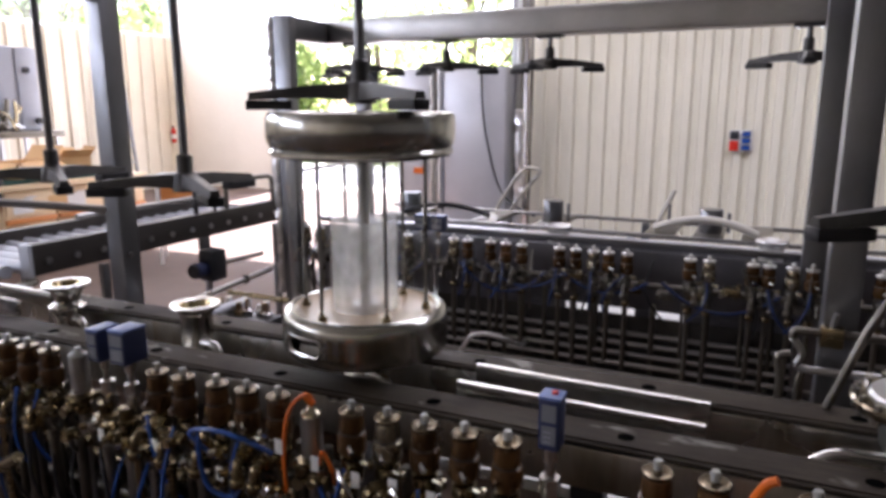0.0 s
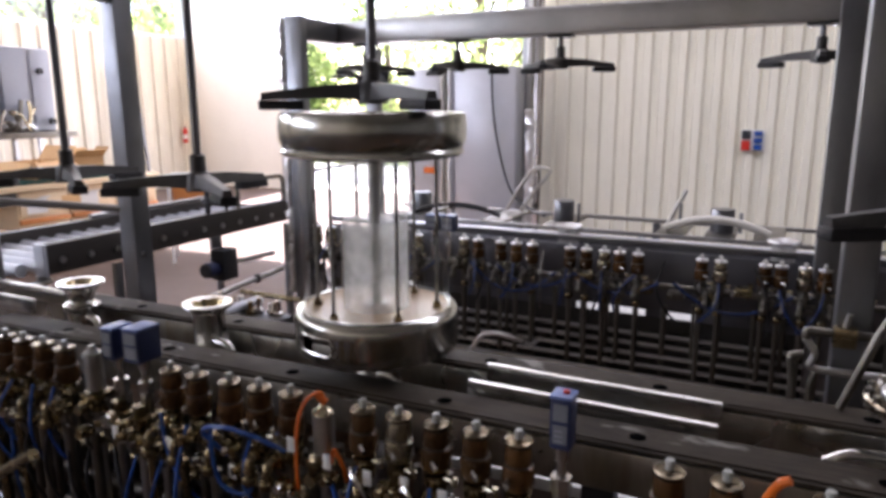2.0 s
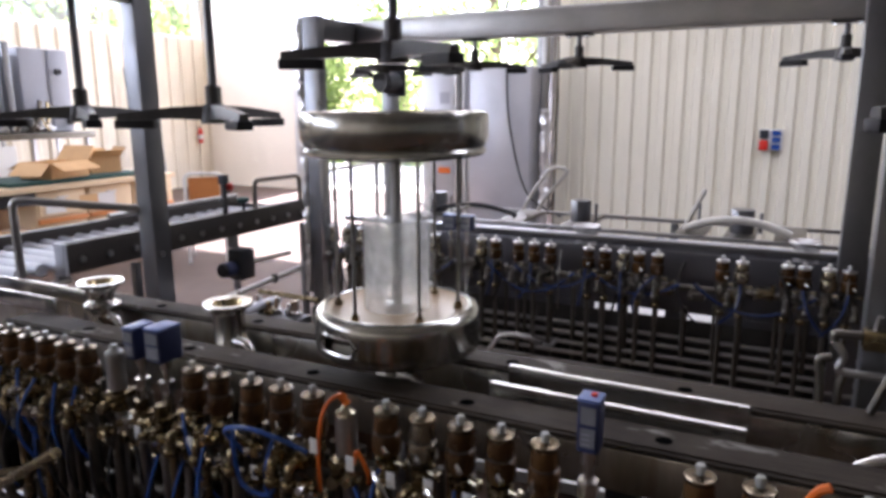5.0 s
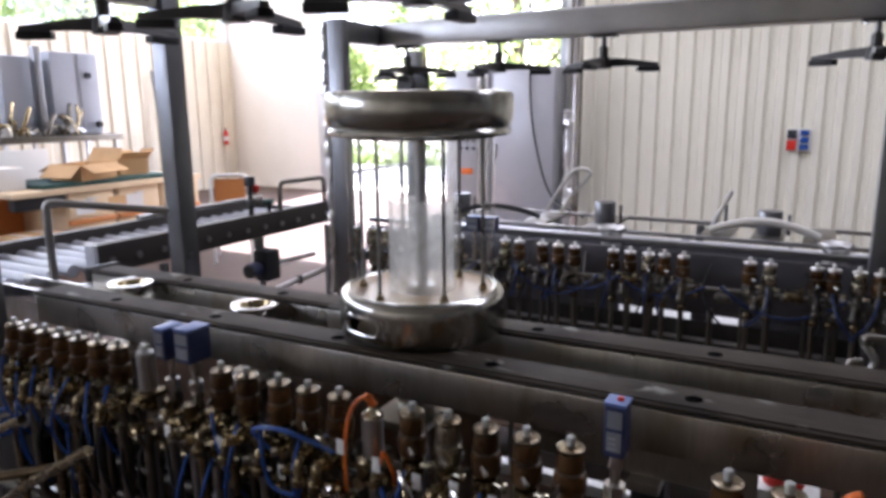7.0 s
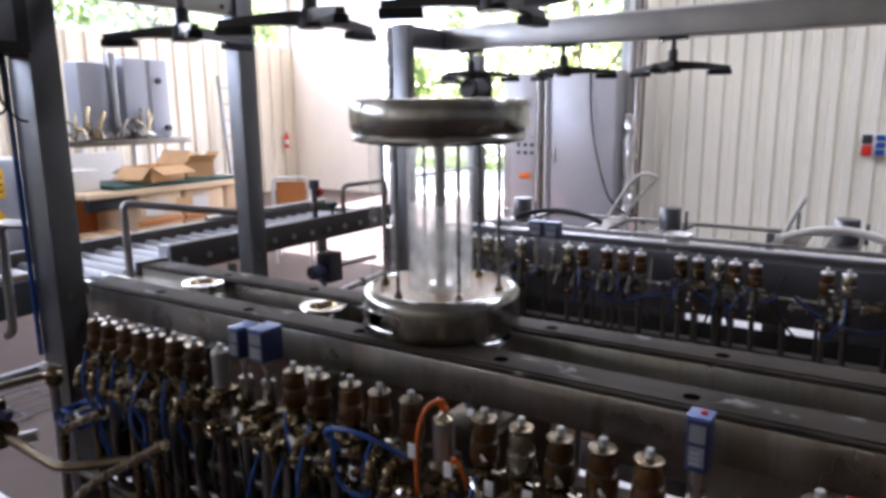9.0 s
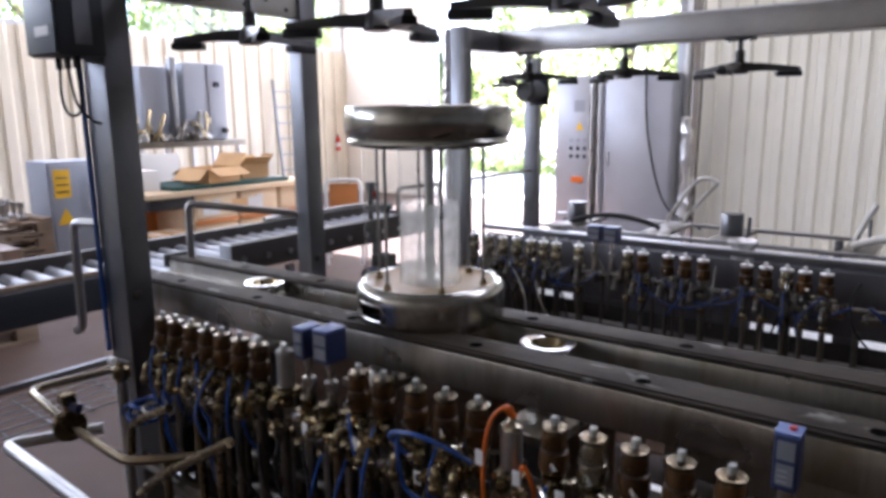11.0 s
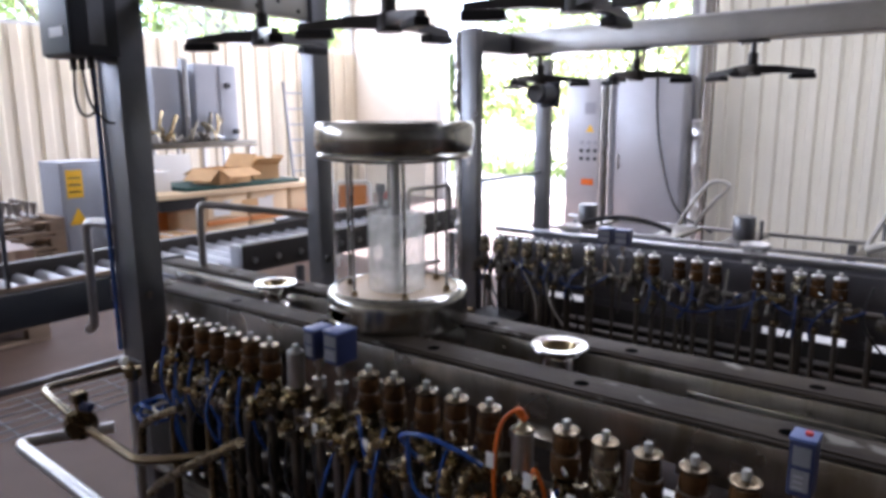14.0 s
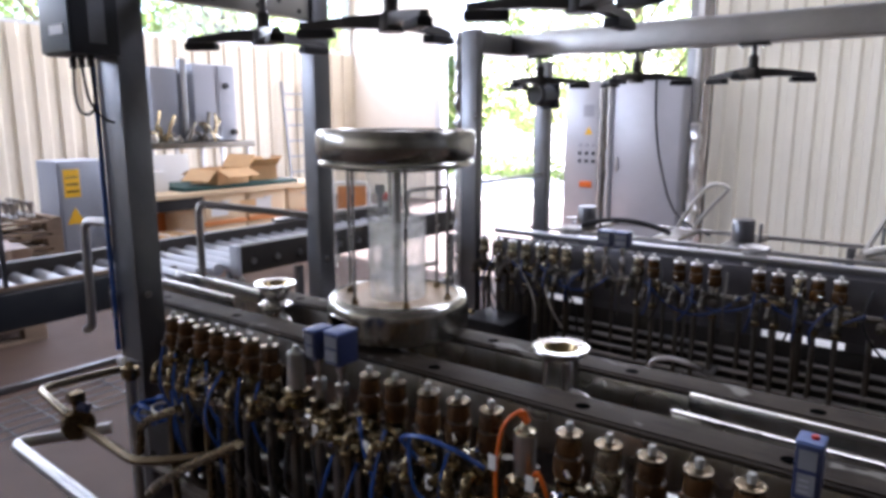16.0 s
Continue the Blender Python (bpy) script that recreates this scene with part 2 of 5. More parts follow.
ACRYLIC = pane_material("clear_acrylic", (0.97, 0.98, 0.98), 0.05, 0)
FROST = pane_material("wet_acrylic", (0.97, 0.97, 0.96), 0.1, 0.12)
FOAM = pane_material("misted_acrylic", (0.97, 0.97, 0.96), 0.15, 0.36)
GLASS = pane_material("window_glass", (0.96, 0.98, 0.97), 0.02, 0)


# ---- shape helpers ----
def box(bm, x0, x1, y0, y1, z0, z1, bev=0.0, m=None):
    r = bmesh.ops.create_cube(bm, size=1)
    bmesh.ops.scale(bm, vec=(x1 - x0, y1 - y0, z1 - z0), verts=r["verts"])
    bmesh.ops.translate(bm, vec=((x0 + x1) / 2, (y0 + y1) / 2, (z0 + z1) / 2), verts=r["verts"])
    if bev:
        es = list({e for v in r["verts"] for e in v.link_edges})
        q = bmesh.ops.bevel(bm, geom=es, offset=bev, segments=2, affect="EDGES", profile=0.6)
        vs = list({v for f in q["faces"] for v in f.verts} | {v for v in r["verts"] if v.is_valid})
    else:
        vs = r["verts"]
    if m is not None:
        bmesh.ops.transform(bm, matrix=m, verts=vs)
    return bm


def cyl(bm, a, b, r, seg=16, r2=None, cap=True):
    a, b = Vector(a), Vector(b)
    d = b - a
    q = bmesh.ops.create_cone(bm, cap_ends=cap, segments=seg, radius1=r, radius2=r if r2 is None else r2, depth=d.length)
    bmesh.ops.transform(bm, matrix=Matrix.Translation((a + b) / 2) @ d.to_track_quat("Z", "Y").to_matrix().to_4x4(), verts=q["verts"])
    return bm


def lathe(bm, prof, seg=32, at=(0, 0, 0)):
    """Turns a profile of (radius, height) round the upright axis."""
    rings = []
    for r, z in prof:
        if r < 1e-5:
            rings.append([bm.verts.new((at[0], at[1], at[2] + z))])
        else:
            rings.append([bm.verts.new((at[0] + r * math.cos(2 * math.pi * k / seg), at[1] + r * math.sin(2 * math.pi * k / seg), at[2] + z)) for k in range(seg)])
    for p, q in zip(rings, rings[1:]):
        for k in range(seg):
            f = [p[k % len(p)], p[(k + 1) % len(p)], q[(k + 1) % len(q)], q[k % len(q)]]
            f = [v for n, v in enumerate(f) if v not in f[:n]]
            if len(f) > 2:
                bm.faces.new(f)
    return bm


def tube(bm, pts, r, seg=10, bend=0.0):
    """A round pipe along points; bend rounds the corners."""
    pts = [Vector(p) for p in pts]
    if bend:
        out = [pts[0]]
        for a, p, b in zip(pts, pts[1:], pts[2:]):
            u, w = (a - p), (b - p)
            k = min(bend, u.length * 0.45, w.length * 0.45)
            s, e = p + u.normalized() * k, p + w.normalized() * k
            for n in range(6):
                f = n / 5
                out.append(s * (1 - f) ** 2 + p * 2 * f * (1 - f) + e * f * f)
        pts = out + [pts[-1]]
    rings, side = [], None
    for n, p in enumerate(pts):
        d = (pts[min(n + 1, len(pts) - 1)] - pts[max(n - 1, 0)]).normalized()
        if side is None:
            side = d.orthogonal().normalized()
        side = (side - d * side.dot(d)).normalized()
        up = d.cross(side)
        rings.append([bm.verts.new(p + r * (math.cos(2 * math.pi * k / seg) * side + math.sin(2 * math.pi * k / seg) * up)) for k in range(seg)])
    for p, q in zip(rings, rings[1:]):
        for k in range(seg):
            bm.faces.new((p[k], p[(k + 1) % seg], q[(k + 1) % seg], q[k]))
    bm.faces.new(rings[0][::-1]), bm.faces.new(rings[-1])
    return bm


def sag(a, b, drop, n=14):
    a, b = Vector(a), Vector(b)
    return [a.lerp(b, k / n) - Vector((0, 0, 4 * drop * (k / n) * (1 - k / n))) for k in range(n + 1)]


def mesh(name, bm, material, smooth=True):
    bmesh.ops.recalc_face_normals(bm, faces=bm.faces)
    me = bpy.data.meshes.new(name)
    bm.to_mesh(me)
    bm.free()
    me.materials.append(material)
    if smooth:
        me.polygons.foreach_set("use_smooth", [True] * len(me.polygons))
        me.set_sharp_from_angle(angle=radians(38))
    return me


def part(name, bm, material, parent, label=""):
    ob = new(name, bm if isinstance(bm, bpy.types.Mesh) else mesh(name, bm, material))
    ob.parent = parent
    if label:
        ob["label"] = label
    return ob


def thing(name, m, label, category, group=""):
    ob = new(name)
    ob.empty_display_size = 0.05
    ob.matrix_basis = m
    return tagged(ob, label, category, group)


def single(name, bm, material, label, category, group="", kind="", m=None):
    ob = new(name, mesh(name, bm, material))
    if m is not None:
        ob.matrix_basis = m
    return tagged(ob, label, category, group, kind)


B = bmesh.new

# ---- room ----
LEFT, RIGHT, BACK, FRONT, ROOF = -9.0, 12.0, 8.85, -12.0, 4.6


def slab(name, dims, material, label, category):
    return single(name, box(B(), *dims), material, label, category, kind="structure")


slab("floor", (LEFT - 0.3, RIGHT + 0.3, FRONT - 0.3, BACK + 0.3, -0.15, 0), FLOOR, "worn reddish-grey screed floor of the hall", "floor")
slab("ceiling", (LEFT - 0.3, RIGHT + 0.3, FRONT - 0.3, BACK + 0.3, ROOF, ROOF + 0.15), ROOFMAT, "pale sheet roof of the hall", "ceiling")
slab("ground", (-160, 160, -160, 220, -0.24, -0.16), EARTH, "bright sunlit gravel yard outside the gate", "ground")


def ribbed(name, length, height, material, pitch, depth, label, m):
    """A wall of trapezoid sheet: the ribs stand proud along the length."""
    bm = B()
    n = int(length / pitch)
    xs = []
    for k in range(n + 1):
        x = k * pitch
        xs += [(x, 0), (x + pitch * 0.40, 0), (x + pitch * 0.47, -depth), (x + pitch * 0.87, -depth)]
    xs = [p for p in xs if p[0] <= length] + [(length, 0)]
    lo = [bm.verts.new((x, y, 0)) for x, y in xs] + [bm.verts.new((length, 0.12, 0)), bm.verts.new((0, 0.12, 0))]
    hi = [bm.verts.new((v.co.x, v.co.y, height)) for v in lo]
    for k in range(len(lo)):
        j = (k + 1) % len(lo)
        bm.faces.new((lo[k], lo[j], hi[j], hi[k]))
    ob = new(name, mesh(name, bm, material, smooth=False))
    ob.matrix_basis = m
    return tagged(ob, label, "wall", kind="structure")


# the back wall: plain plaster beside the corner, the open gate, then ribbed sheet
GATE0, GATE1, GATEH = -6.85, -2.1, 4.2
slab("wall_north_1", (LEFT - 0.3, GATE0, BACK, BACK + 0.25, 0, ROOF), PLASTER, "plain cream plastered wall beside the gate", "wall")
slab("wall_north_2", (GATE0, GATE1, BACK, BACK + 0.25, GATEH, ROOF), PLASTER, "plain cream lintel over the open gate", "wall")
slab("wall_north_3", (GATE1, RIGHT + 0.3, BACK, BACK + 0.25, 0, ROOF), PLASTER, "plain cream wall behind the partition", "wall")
PART = 6.6
ribbed("partition_wall", RIGHT + 1.263, ROOF, WALLPAINT, 0.1785, 0.05, "cream ribbed sheet-metal partition wall", pose(-1.263, PART, 0))
slab("partition_return", (-1.263, -1.143, PART + 0.121, BACK, 0, ROOF), PLASTER, "plain cream end of the partition", "wall")
# Unseen white panel, added above the roof fill lamp.
rl = thing("roof_fill_panel", pose(1.2, 2.9, ROOF), "added white panel above the roof fill lamp, out of view", "roof window")
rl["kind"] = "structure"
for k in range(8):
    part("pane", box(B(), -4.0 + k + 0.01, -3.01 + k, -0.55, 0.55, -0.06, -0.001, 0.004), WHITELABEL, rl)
# the left wall: ribbed sheet below a band of windows
SILL, HEAD = 2.72, 4.1
ribbed("wall_west_1", BACK - FRONT, SILL, DIMPANEL, 0.3, 0.04, "cream ribbed sheet-metal wall under windows", pose(LEFT, FRONT, 0, 0, 0, 90))
slab("wall_west_3", (LEFT - 0.12, LEFT, FRONT, BACK - 19.65, SILL, HEAD), PLASTER, "cream wall beside the windows", "wall")
slab("wall_west_2", (LEFT - 0.12, LEFT, FRONT, BACK, HEAD, ROOF), PLASTER, "cream wall strip over the windows", "wall")
slab("wall_south", (LEFT - 0.3, RIGHT + 0.3, FRONT - 0.25, FRONT, 0, ROOF), PLASTER, "plain cream wall of the hall", "wall")
# Unseen wall, kept dark so that the steel columns reflect less light.
slab("wall_east", (RIGHT, RIGHT + 0.2, FRONT, BACK + 0.25, 0, ROOF), UNSEENWALL, "plain dark grey wall closing the hall, out of view", "wall")
for k in range(8):
    y0 = BACK - 0.05 - (k + 1) * 2.45
    w = thing(f"window_{k + 1}", pose(LEFT - 0.06, y0, SILL), "wide glazed window high in the hall wall", "window")
    w["kind"] = "structure"
    bm = B()
    box(bm, -0.06, 0.06, 0, 2.45, 0, 0.06), box(bm, -0.06, 0.06, 0, 2.45, HEAD - SILL - 0.06, HEAD - SILL)
    box(bm, -0.06, 0.06, 0, 0.06, 0.06, HEAD - SILL - 0.06), box(bm, -0.06, 0.06, 2.39, 2.45, 0.06, HEAD - SILL - 0.06)
    part("window_frame", bm, ALU, w)
    p = part("pane", box(B(), -0.004, 0.004, 0.061, 2.389, 0.061, HEAD - SILL - 0.061), GLASS, w)
    p.visible_shadow = False
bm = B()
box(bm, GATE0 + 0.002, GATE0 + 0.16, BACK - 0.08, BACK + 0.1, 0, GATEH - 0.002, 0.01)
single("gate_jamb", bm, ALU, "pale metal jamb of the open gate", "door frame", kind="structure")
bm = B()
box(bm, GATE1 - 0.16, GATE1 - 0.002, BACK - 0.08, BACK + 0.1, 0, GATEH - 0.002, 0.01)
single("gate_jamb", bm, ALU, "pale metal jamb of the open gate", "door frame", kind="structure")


# ---- outside ----
def tree(x, y, h, seed):
    rnd = random.Random(seed)
    t = thing("tree", pose(x, y, -0.16), "leafy green tree in sunlight behind the yard", "tree", "trees behind the yard")
    bm = B()
    tube(bm, [(0, 0, 0), (0.1, 0.05, h * 0.3), (0, 0.1, h * 0.6)], 0.16, 8)
    for k in range(6):
        a = k * 1.05 + rnd.random()
        tube(bm, [(0.05, 0.05, h * (0.2 + 0.06 * k)), (math.cos(a) * h * 0.22, math.sin(a) * h * 0.22, h * (0.45 + 0.07 * k))], 0.06, 6)
    part("trunk", bm, BARK, t)
    bm = B()
    for k in range(3400):
        a, u, r = rnd.random() * 6.283, rnd.random(), rnd.random() ** 0.4
        wob = 1 + 0.35 * math.sin(3 * a + seed) * math.sin(5 * u + seed)
        c = Vector((math.cos(a) * r * h * 0.36 * wob * math.sqrt(max(0.05, 1 - (2 * u - 1) ** 2)), math.sin(a) * r * h * 0.36 * wob * math.sqrt(max(0.05, 1 - (2 * u - 1) ** 2)), h * (0.12 + 0.86 * u)))
        s = 0.08 + 0.14 * rnd.random()
        q = Euler((rnd.random() * 6, rnd.random() * 6, rnd.random() * 6)).to_matrix()
        vs = [bm.verts.new(c + q @ Vector(p) * s) for p in ((-1, 0, 0), (0, -0.5, 0.15), (1, 0, 0), (0, 0.5, 0.15))]
        bm.faces.new(vs)
    part("crown", bm, LEAF, t)


for k in range(6):
    tree(-19 - 2.5 * (k % 2), -5 + 4.4 * k + 1.2 * math.sin(k * 2.3), 8.5 + 1.2 * math.sin(k * 1.9), 20 + k)
for k in range(7):
    tree(-33 + 4.6 * k + 1.7 * math.sin(k * 3), 25 + 2.6 * math.sin(k * 2.1), 7.0 + 2.6 * math.sin(k * 1.7), k)
bm = B()
rnd = random.Random(5)
for k in range(9000):
    c = Vector((-34 + 36 * rnd.random(), 15.4 + 1.6 * rnd.random(), -0.16 + 1.3 * rnd.random() ** 1.6 * (0.6 + 0.5 * math.sin(k * 0.01))))
    q = Euler((rnd.random() * 6, rnd.random() * 6, rnd.random() * 6)).to_matrix()
    bm.faces.new([bm.verts.new(c + q @ Vector(p) * 0.11) for p in ((-1, 0, 0), (0, -0.4, 0.1), (1, 0, 0), (0, 0.4, 0.1))])
single("hedge", bm, LEAF, "low green bushes along the yard's far edge", "bushes", kind="stuff")


# ---- frame columns and beams ----
def column(x0, x1, y0, y1, h, label, material=PAINTSTEEL):
    c = thing("frame_column", pose((x0 + x1) / 2, (y0 + y1) / 2, 0), label, "column", "frame columns")
    a, b = (x1 - x0) / 2, (y1 - y0) / 2
    part("post", box(B(), -a, a, -b, b, 0.012, h, 0.006), material, c)
    part("base_plate", box(B(), -a - 0.04, a + 0.04, -b - 0.04, b + 0.04, 0, 0.012, 0.002), material, c)
    bm = B()
    cyl(bm, (a + 0.001, -0.01, h * 0.42), (a + 0.006, -0.01, h * 0.42), 0.012, 8)
    part("bolt", bm, POLISH, c)
    return c


COLTOP = 2.35
column(-0.845, -0.722, -0.33, -0.245, COLTOP, "square steel column of the machine frame with a blue cable")
column(-0.76, -0.688, 0.36, 0.435, COLTOP, "square steel column of the machine frame")
column(1.455, 1.521, 0.30, 0.385, COLTOP, "square steel column of the machine frame")
column(-0.782, -0.69, 1.355, 1.405, 1.905, "square steel column carrying the rear beam")
column(1.455, 1.54, 1.355, 1.44, 1.95, "square steel column carrying the rear beam")
column(-0.76, -0.68, 2.0, 2.055, 1.80, "slim steel column behind the rear line")

bm = B()
box(bm, -0.80, 2.6, 1.66, 1.78, 1.80, 1.905, 0.006)
single("rear_beam", bm, STEEL, "long brushed steel beam over the rear line", "beam")
bm = B()
box(bm, -0.78, -0.692, 1.407, 1.658, 1.80, 1.90, 0.005)
single("cross_beam", bm, PAINTSTEEL, "short steel cross beam on a column", "beam")
bm = B()
box(bm, -0.6, 2.6, 1.785, 1.80, 1.87, 1.93, 0.002)
single("cable_tray", bm, ALU, "thin pale cable tray behind the beam", "cable tray")

nb = thing("overhead_beam", pose(0.7, 0, 0), "dark perforated steel beam over the front line", "beam")
bm = B()
for y in (-0.12, 0.07):
    box(bm, -1.5, 1.9, y, y + 0.05, 1.90, 1.98, 0.004)
part("rail", bm, PAINTSTEEL, nb)
# Black discs on the rail face stand for the shaded holes.
for k in range(12):
    part("hole_disc", cyl(B(), (-1.4 + 0.27 * k, -0.1215, 1.93), (-1.4 + 0.27 * k, -0.124, 1.93), 0.012, 12), BLACK, nb)
for x in (-0.5, 0.0, 0.52, 1.6):
    bm = B()
    box(bm, x - 0.76, x - 0.64, -0.069, 0.069, 1.935, 1.95, 0.002), cyl(bm, (x - 0.7, 0, 1.90), (x - 0.7, 0, 2.05), 0.024, 18)
    part("guide_bush", bm, CASTARM, nb, "dark guide bush with its bridge plate")
bm = B()
for x in (-1.5, 0.8):
    box(bm, x, x + 0.06, -0.36, 0.42, 1.985, 2.06, 0.004)
part("cross_member", bm, PAINTSTEEL, nb)


cr = thing("cross_rail", pose(-0.70, 0, 1.838), "perforated steel cross rail between the columns", "beam")
part("rail", box(B(), -0.045, 0, -0.244, 0.359, 0, 0.07, 0.003), STEEL, cr)
# Holes drawn as black discs on the solid rail.
for k in range(7):
    part("hole_disc", cyl(B(), (0.0005, -0.2 + 0.085 * k, 0.022 + 0.025 * (k % 2)), (0.002, -0.2 + 0.085 * k, 0.022 + 0.025 * (k % 2)), 0.008, 10), BLACK, cr)


# ---- clamping arms ----
def hanger(x, y, arms, rod, label):
    """A three-armed clamp on a lifting rod; its origin lies at the underside of the pads."""
    h = thing("clamp_hanger", pose(x, y, 0), label, "clamp", "clamp hangers")
    part("hub", lathe(B(), [(0.0, 0.06), (0.022, 0.06), (0.03, 0.05), (0.034, 0.02), (0.034, 0.012), (0, 0.012)], 20), CASTARM, h)
    part("rod", cyl(B(), (0, 0, 0.055), (0, 0, rod), 0.0105, 14), PAINTSTEEL, h, "dark steel lifting rod")
    part("coupling", lathe(B(), [(0, 0.105), (0.013, 0.105), (0.019, 0.10), (0.019, 0.06), (0.013, 0.055), (0, 0.055)], 16), CASTARM, h)
    for a in arms:
        m = Matrix.Rotation(radians(a), 4, "Z")
        bm = B()
        pr = [(0.02, 0.022, 0.02, 0.056), (0.10, 0.017, 0.024, 0.052), (0.235, 0.013, 0.021, 0.036)]
        rings = []
        for r, w, z0, z1 in pr:
            rings.append([bm.verts.new(m @ Vector(p)) for p in ((r, -w, z0), (r, w, z0), (r, w * 0.7, z1), (r, -w * 0.7, z1))])
        for p, q in zip(rings, rings[1:]):
            for k in range(4):
                bm.faces.new((p[k], p[(k + 1) % 4], q[(k + 1) % 4], q[k]))
        bm.faces.new(rings[0][::-1]), bm.faces.new(rings[-1])
        part("arm", bm, CASTARM, h)
        part("pad", box(B(), 0.145, 0.24, -0.019, 0.019, 0, 0.0205, 0.003, m), BLACK, h, "black rubber pad")
    return h


NEAR_ARMS, FAR_ARMS = (90, 210, 330), (-90, 30, 150)
HANGERS = [(hanger(x, 0, NEAR_ARMS, 1.2, "dark three-armed clamp on a rod over the front line"), x, low) for x, low in ((-0.5, 1.28), (0.0, 1.28), (0.52, 1.494), (1.6, 1.30))]
for x in (-0.56, -0.066, 0.424, 1.418):
    f = hanger(x, 1.70, FAR_ARMS, 0.15, "dark three-armed clamp under the rear beam")
    f.matrix_basis = pose(x, 1.70, 1.645)
    part("mount_plate", box(B(), -0.055, 0.055, -0.03, 0.03, 0.143, 0.1545, 0.002), CASTARM, f)
    for dx in (-0.04, 0.04):
        part("bolt", cyl(B(), (dx, -0.02, 0.143), (dx, -0.02, 0.134), 0.007, 6), POLISH, f)


# ---- the walking beam ----
beam = thing("walking_beam", pose(0.0, 0, 1.014), "long steel walking beam with grimy dark top plates", "conveyor beam")
for side, y0, y1, x0 in (("front", -0.197, -0.104, -0.66), ("rear", 0.048, 0.138, -0.76)):
    part(side + "_rail", box(B(), x0, 2.9, y0, y1, -0.100, -0.0215, 0.004), STEEL_H, beam)
    # Black band stands for the shadow gap between plate and rail.
    part("shadow_gap", box(B(), x0 + 0.004, 2.896, y0 + 0.004, y1 - 0.004, -0.0213, -0.0182), BLACK, beam, "black band for the shadow gap under the top plate")
    part("top_plate", box(B(), x0, 2.9, y0 - 0.003, y1 + 0.003, -0.018, -0.010, 0.002), GRIME, beam, "grimy dark top plate")
    part("edge_strip", box(B(), x0, 2.9, y0 + 0.006, y0 + 0.013, -0.0098, -0.0065, 0.001), GRIME, beam, "narrow dark edge strip")
    # Black discs on the plate stand for the shade in its bolt holes.
    for k in range(9):
        x = -0.36 + 0.375 * k
        part("bolt_hole_disc", lathe(B(), [(0.0, 0.0), (0.014, 0.0), (0.015, -0.0005), (0.015, -0.003)], 14, (x, (y0 + y1) / 2, -0.0092)), HOLESHADE, beam)
part("end_block", box(B(), -0.79, -0.761, 0.045, 0.16, -0.05, -0.002, 0.004), BLACK, beam, "black plastic end block")

# fixed bed under it
bed = thing("machine_bed", pose(0, 0, 0), "low steel machine bed with legs under the front line", "machine frame")
for x, w in ((-1.12, 0.07), (-0.5, 0.07), (0.0, 0.07), (0.5, 0.07), (1.052, 0.03), (1.6, 0.07)):
    part("bridge", box(B(), x - w, x + w, -0.10, 0.164, 0.79, 0.812, 0.003), STEEL_H, bed)
# Added sheet; hides the pale floor so the gap below the rail stays dark.
part("dark_backing", box(B(), -0.70, 0.60, 0.165, 0.175, 0.36, 0.779, 0.003), BROWNPLATE, bed)
part("side_plate", box(B(), -0.70, 2.8, 0.165, 0.175, 0.78, 0.90, 0.003), STEEL_H, bed)
for x in (-0.53, -0.03, 0.47, 1.57):
    part("leg", box(B(), x, x + 0.06, -0.05, 0.01, 0, 0.79, 0.004), PAINTSTEEL, bed)
part("leg", box(B(), 1.02, 1.085, -0.055, 0.0, 0, 0.79, 0.004), DARKBOX, bed, "dark painted leg")
part("leg_head", box(B(), 1.02, 1.085, -0.055, 0.0, 0.8125, 0.86, 0.004), DARKBOX, bed)
part("cable_trunk", box(B(), 0.62, 1.19, 0.176, 0.206, 0.585, 0.615, 0.003), WHITELABEL, bed, "white plastic cable trunk")
for x in (0.66, 0.93, 1.16):
    part("trunk_bracket", box(B(), x, x + 0.012, 0.176, 0.182, 0.6155, 0.779), STEEL, bed)
part("shelf", box(B(), 1.195, 1.40, 0.176, 0.32, 0.57, 0.58, 0.002), STEEL, bed)
for x in (1.2, 1.385):
    part("shelf_bracket", box(B(), x, x + 0.01, 0.176, 0.182, 0.5805, 0.779), STEEL, bed)
cn = thing("canister", pose(1.28, 0.25, 0.5805), "white plastic canister with a red screw lid", "canister")
part("body", box(B(), -0.072, 0.072, -0.05, 0.05, 0, 0.115, 0.012), WHITELABEL, cn)
part("lid", lathe(B(), [(0, 0.145), (0.036, 0.145), (0.04, 0.14), (0.041, 0.116), (0, 0.116)], 24), RED, cn, "red screw lid")
part("lower_rail", box(B(), -0.8, 2.8, -0.225, -0.165, 0.28, 0.34, 0.004), PAINTSTEEL, bed)
part("lower_rail", box(B(), -0.8, 2.8, 0.22, 0.28, 0.28, 0.34, 0.004), PAINTSTEEL, bed)
for x0, x1 in ((0.78, 1.265), (-1.12, -0.62)):
    for y in (-0.068, 0.036):
        s = thing("support_strip", pose(0, 0, 0), "bright polished steel support strip between the rails", "rail", "support strips")
        part("strip", box(B(), x0, x1, y - 0.006, y + 0.006, 0.90, 0.947, 0.003), POLISH, s)
        part("web", box(B(), x0 + 0.02, x1 - 0.02, y - 0.003, y + 0.003, 0.812, 0.90), STEEL_H, s)


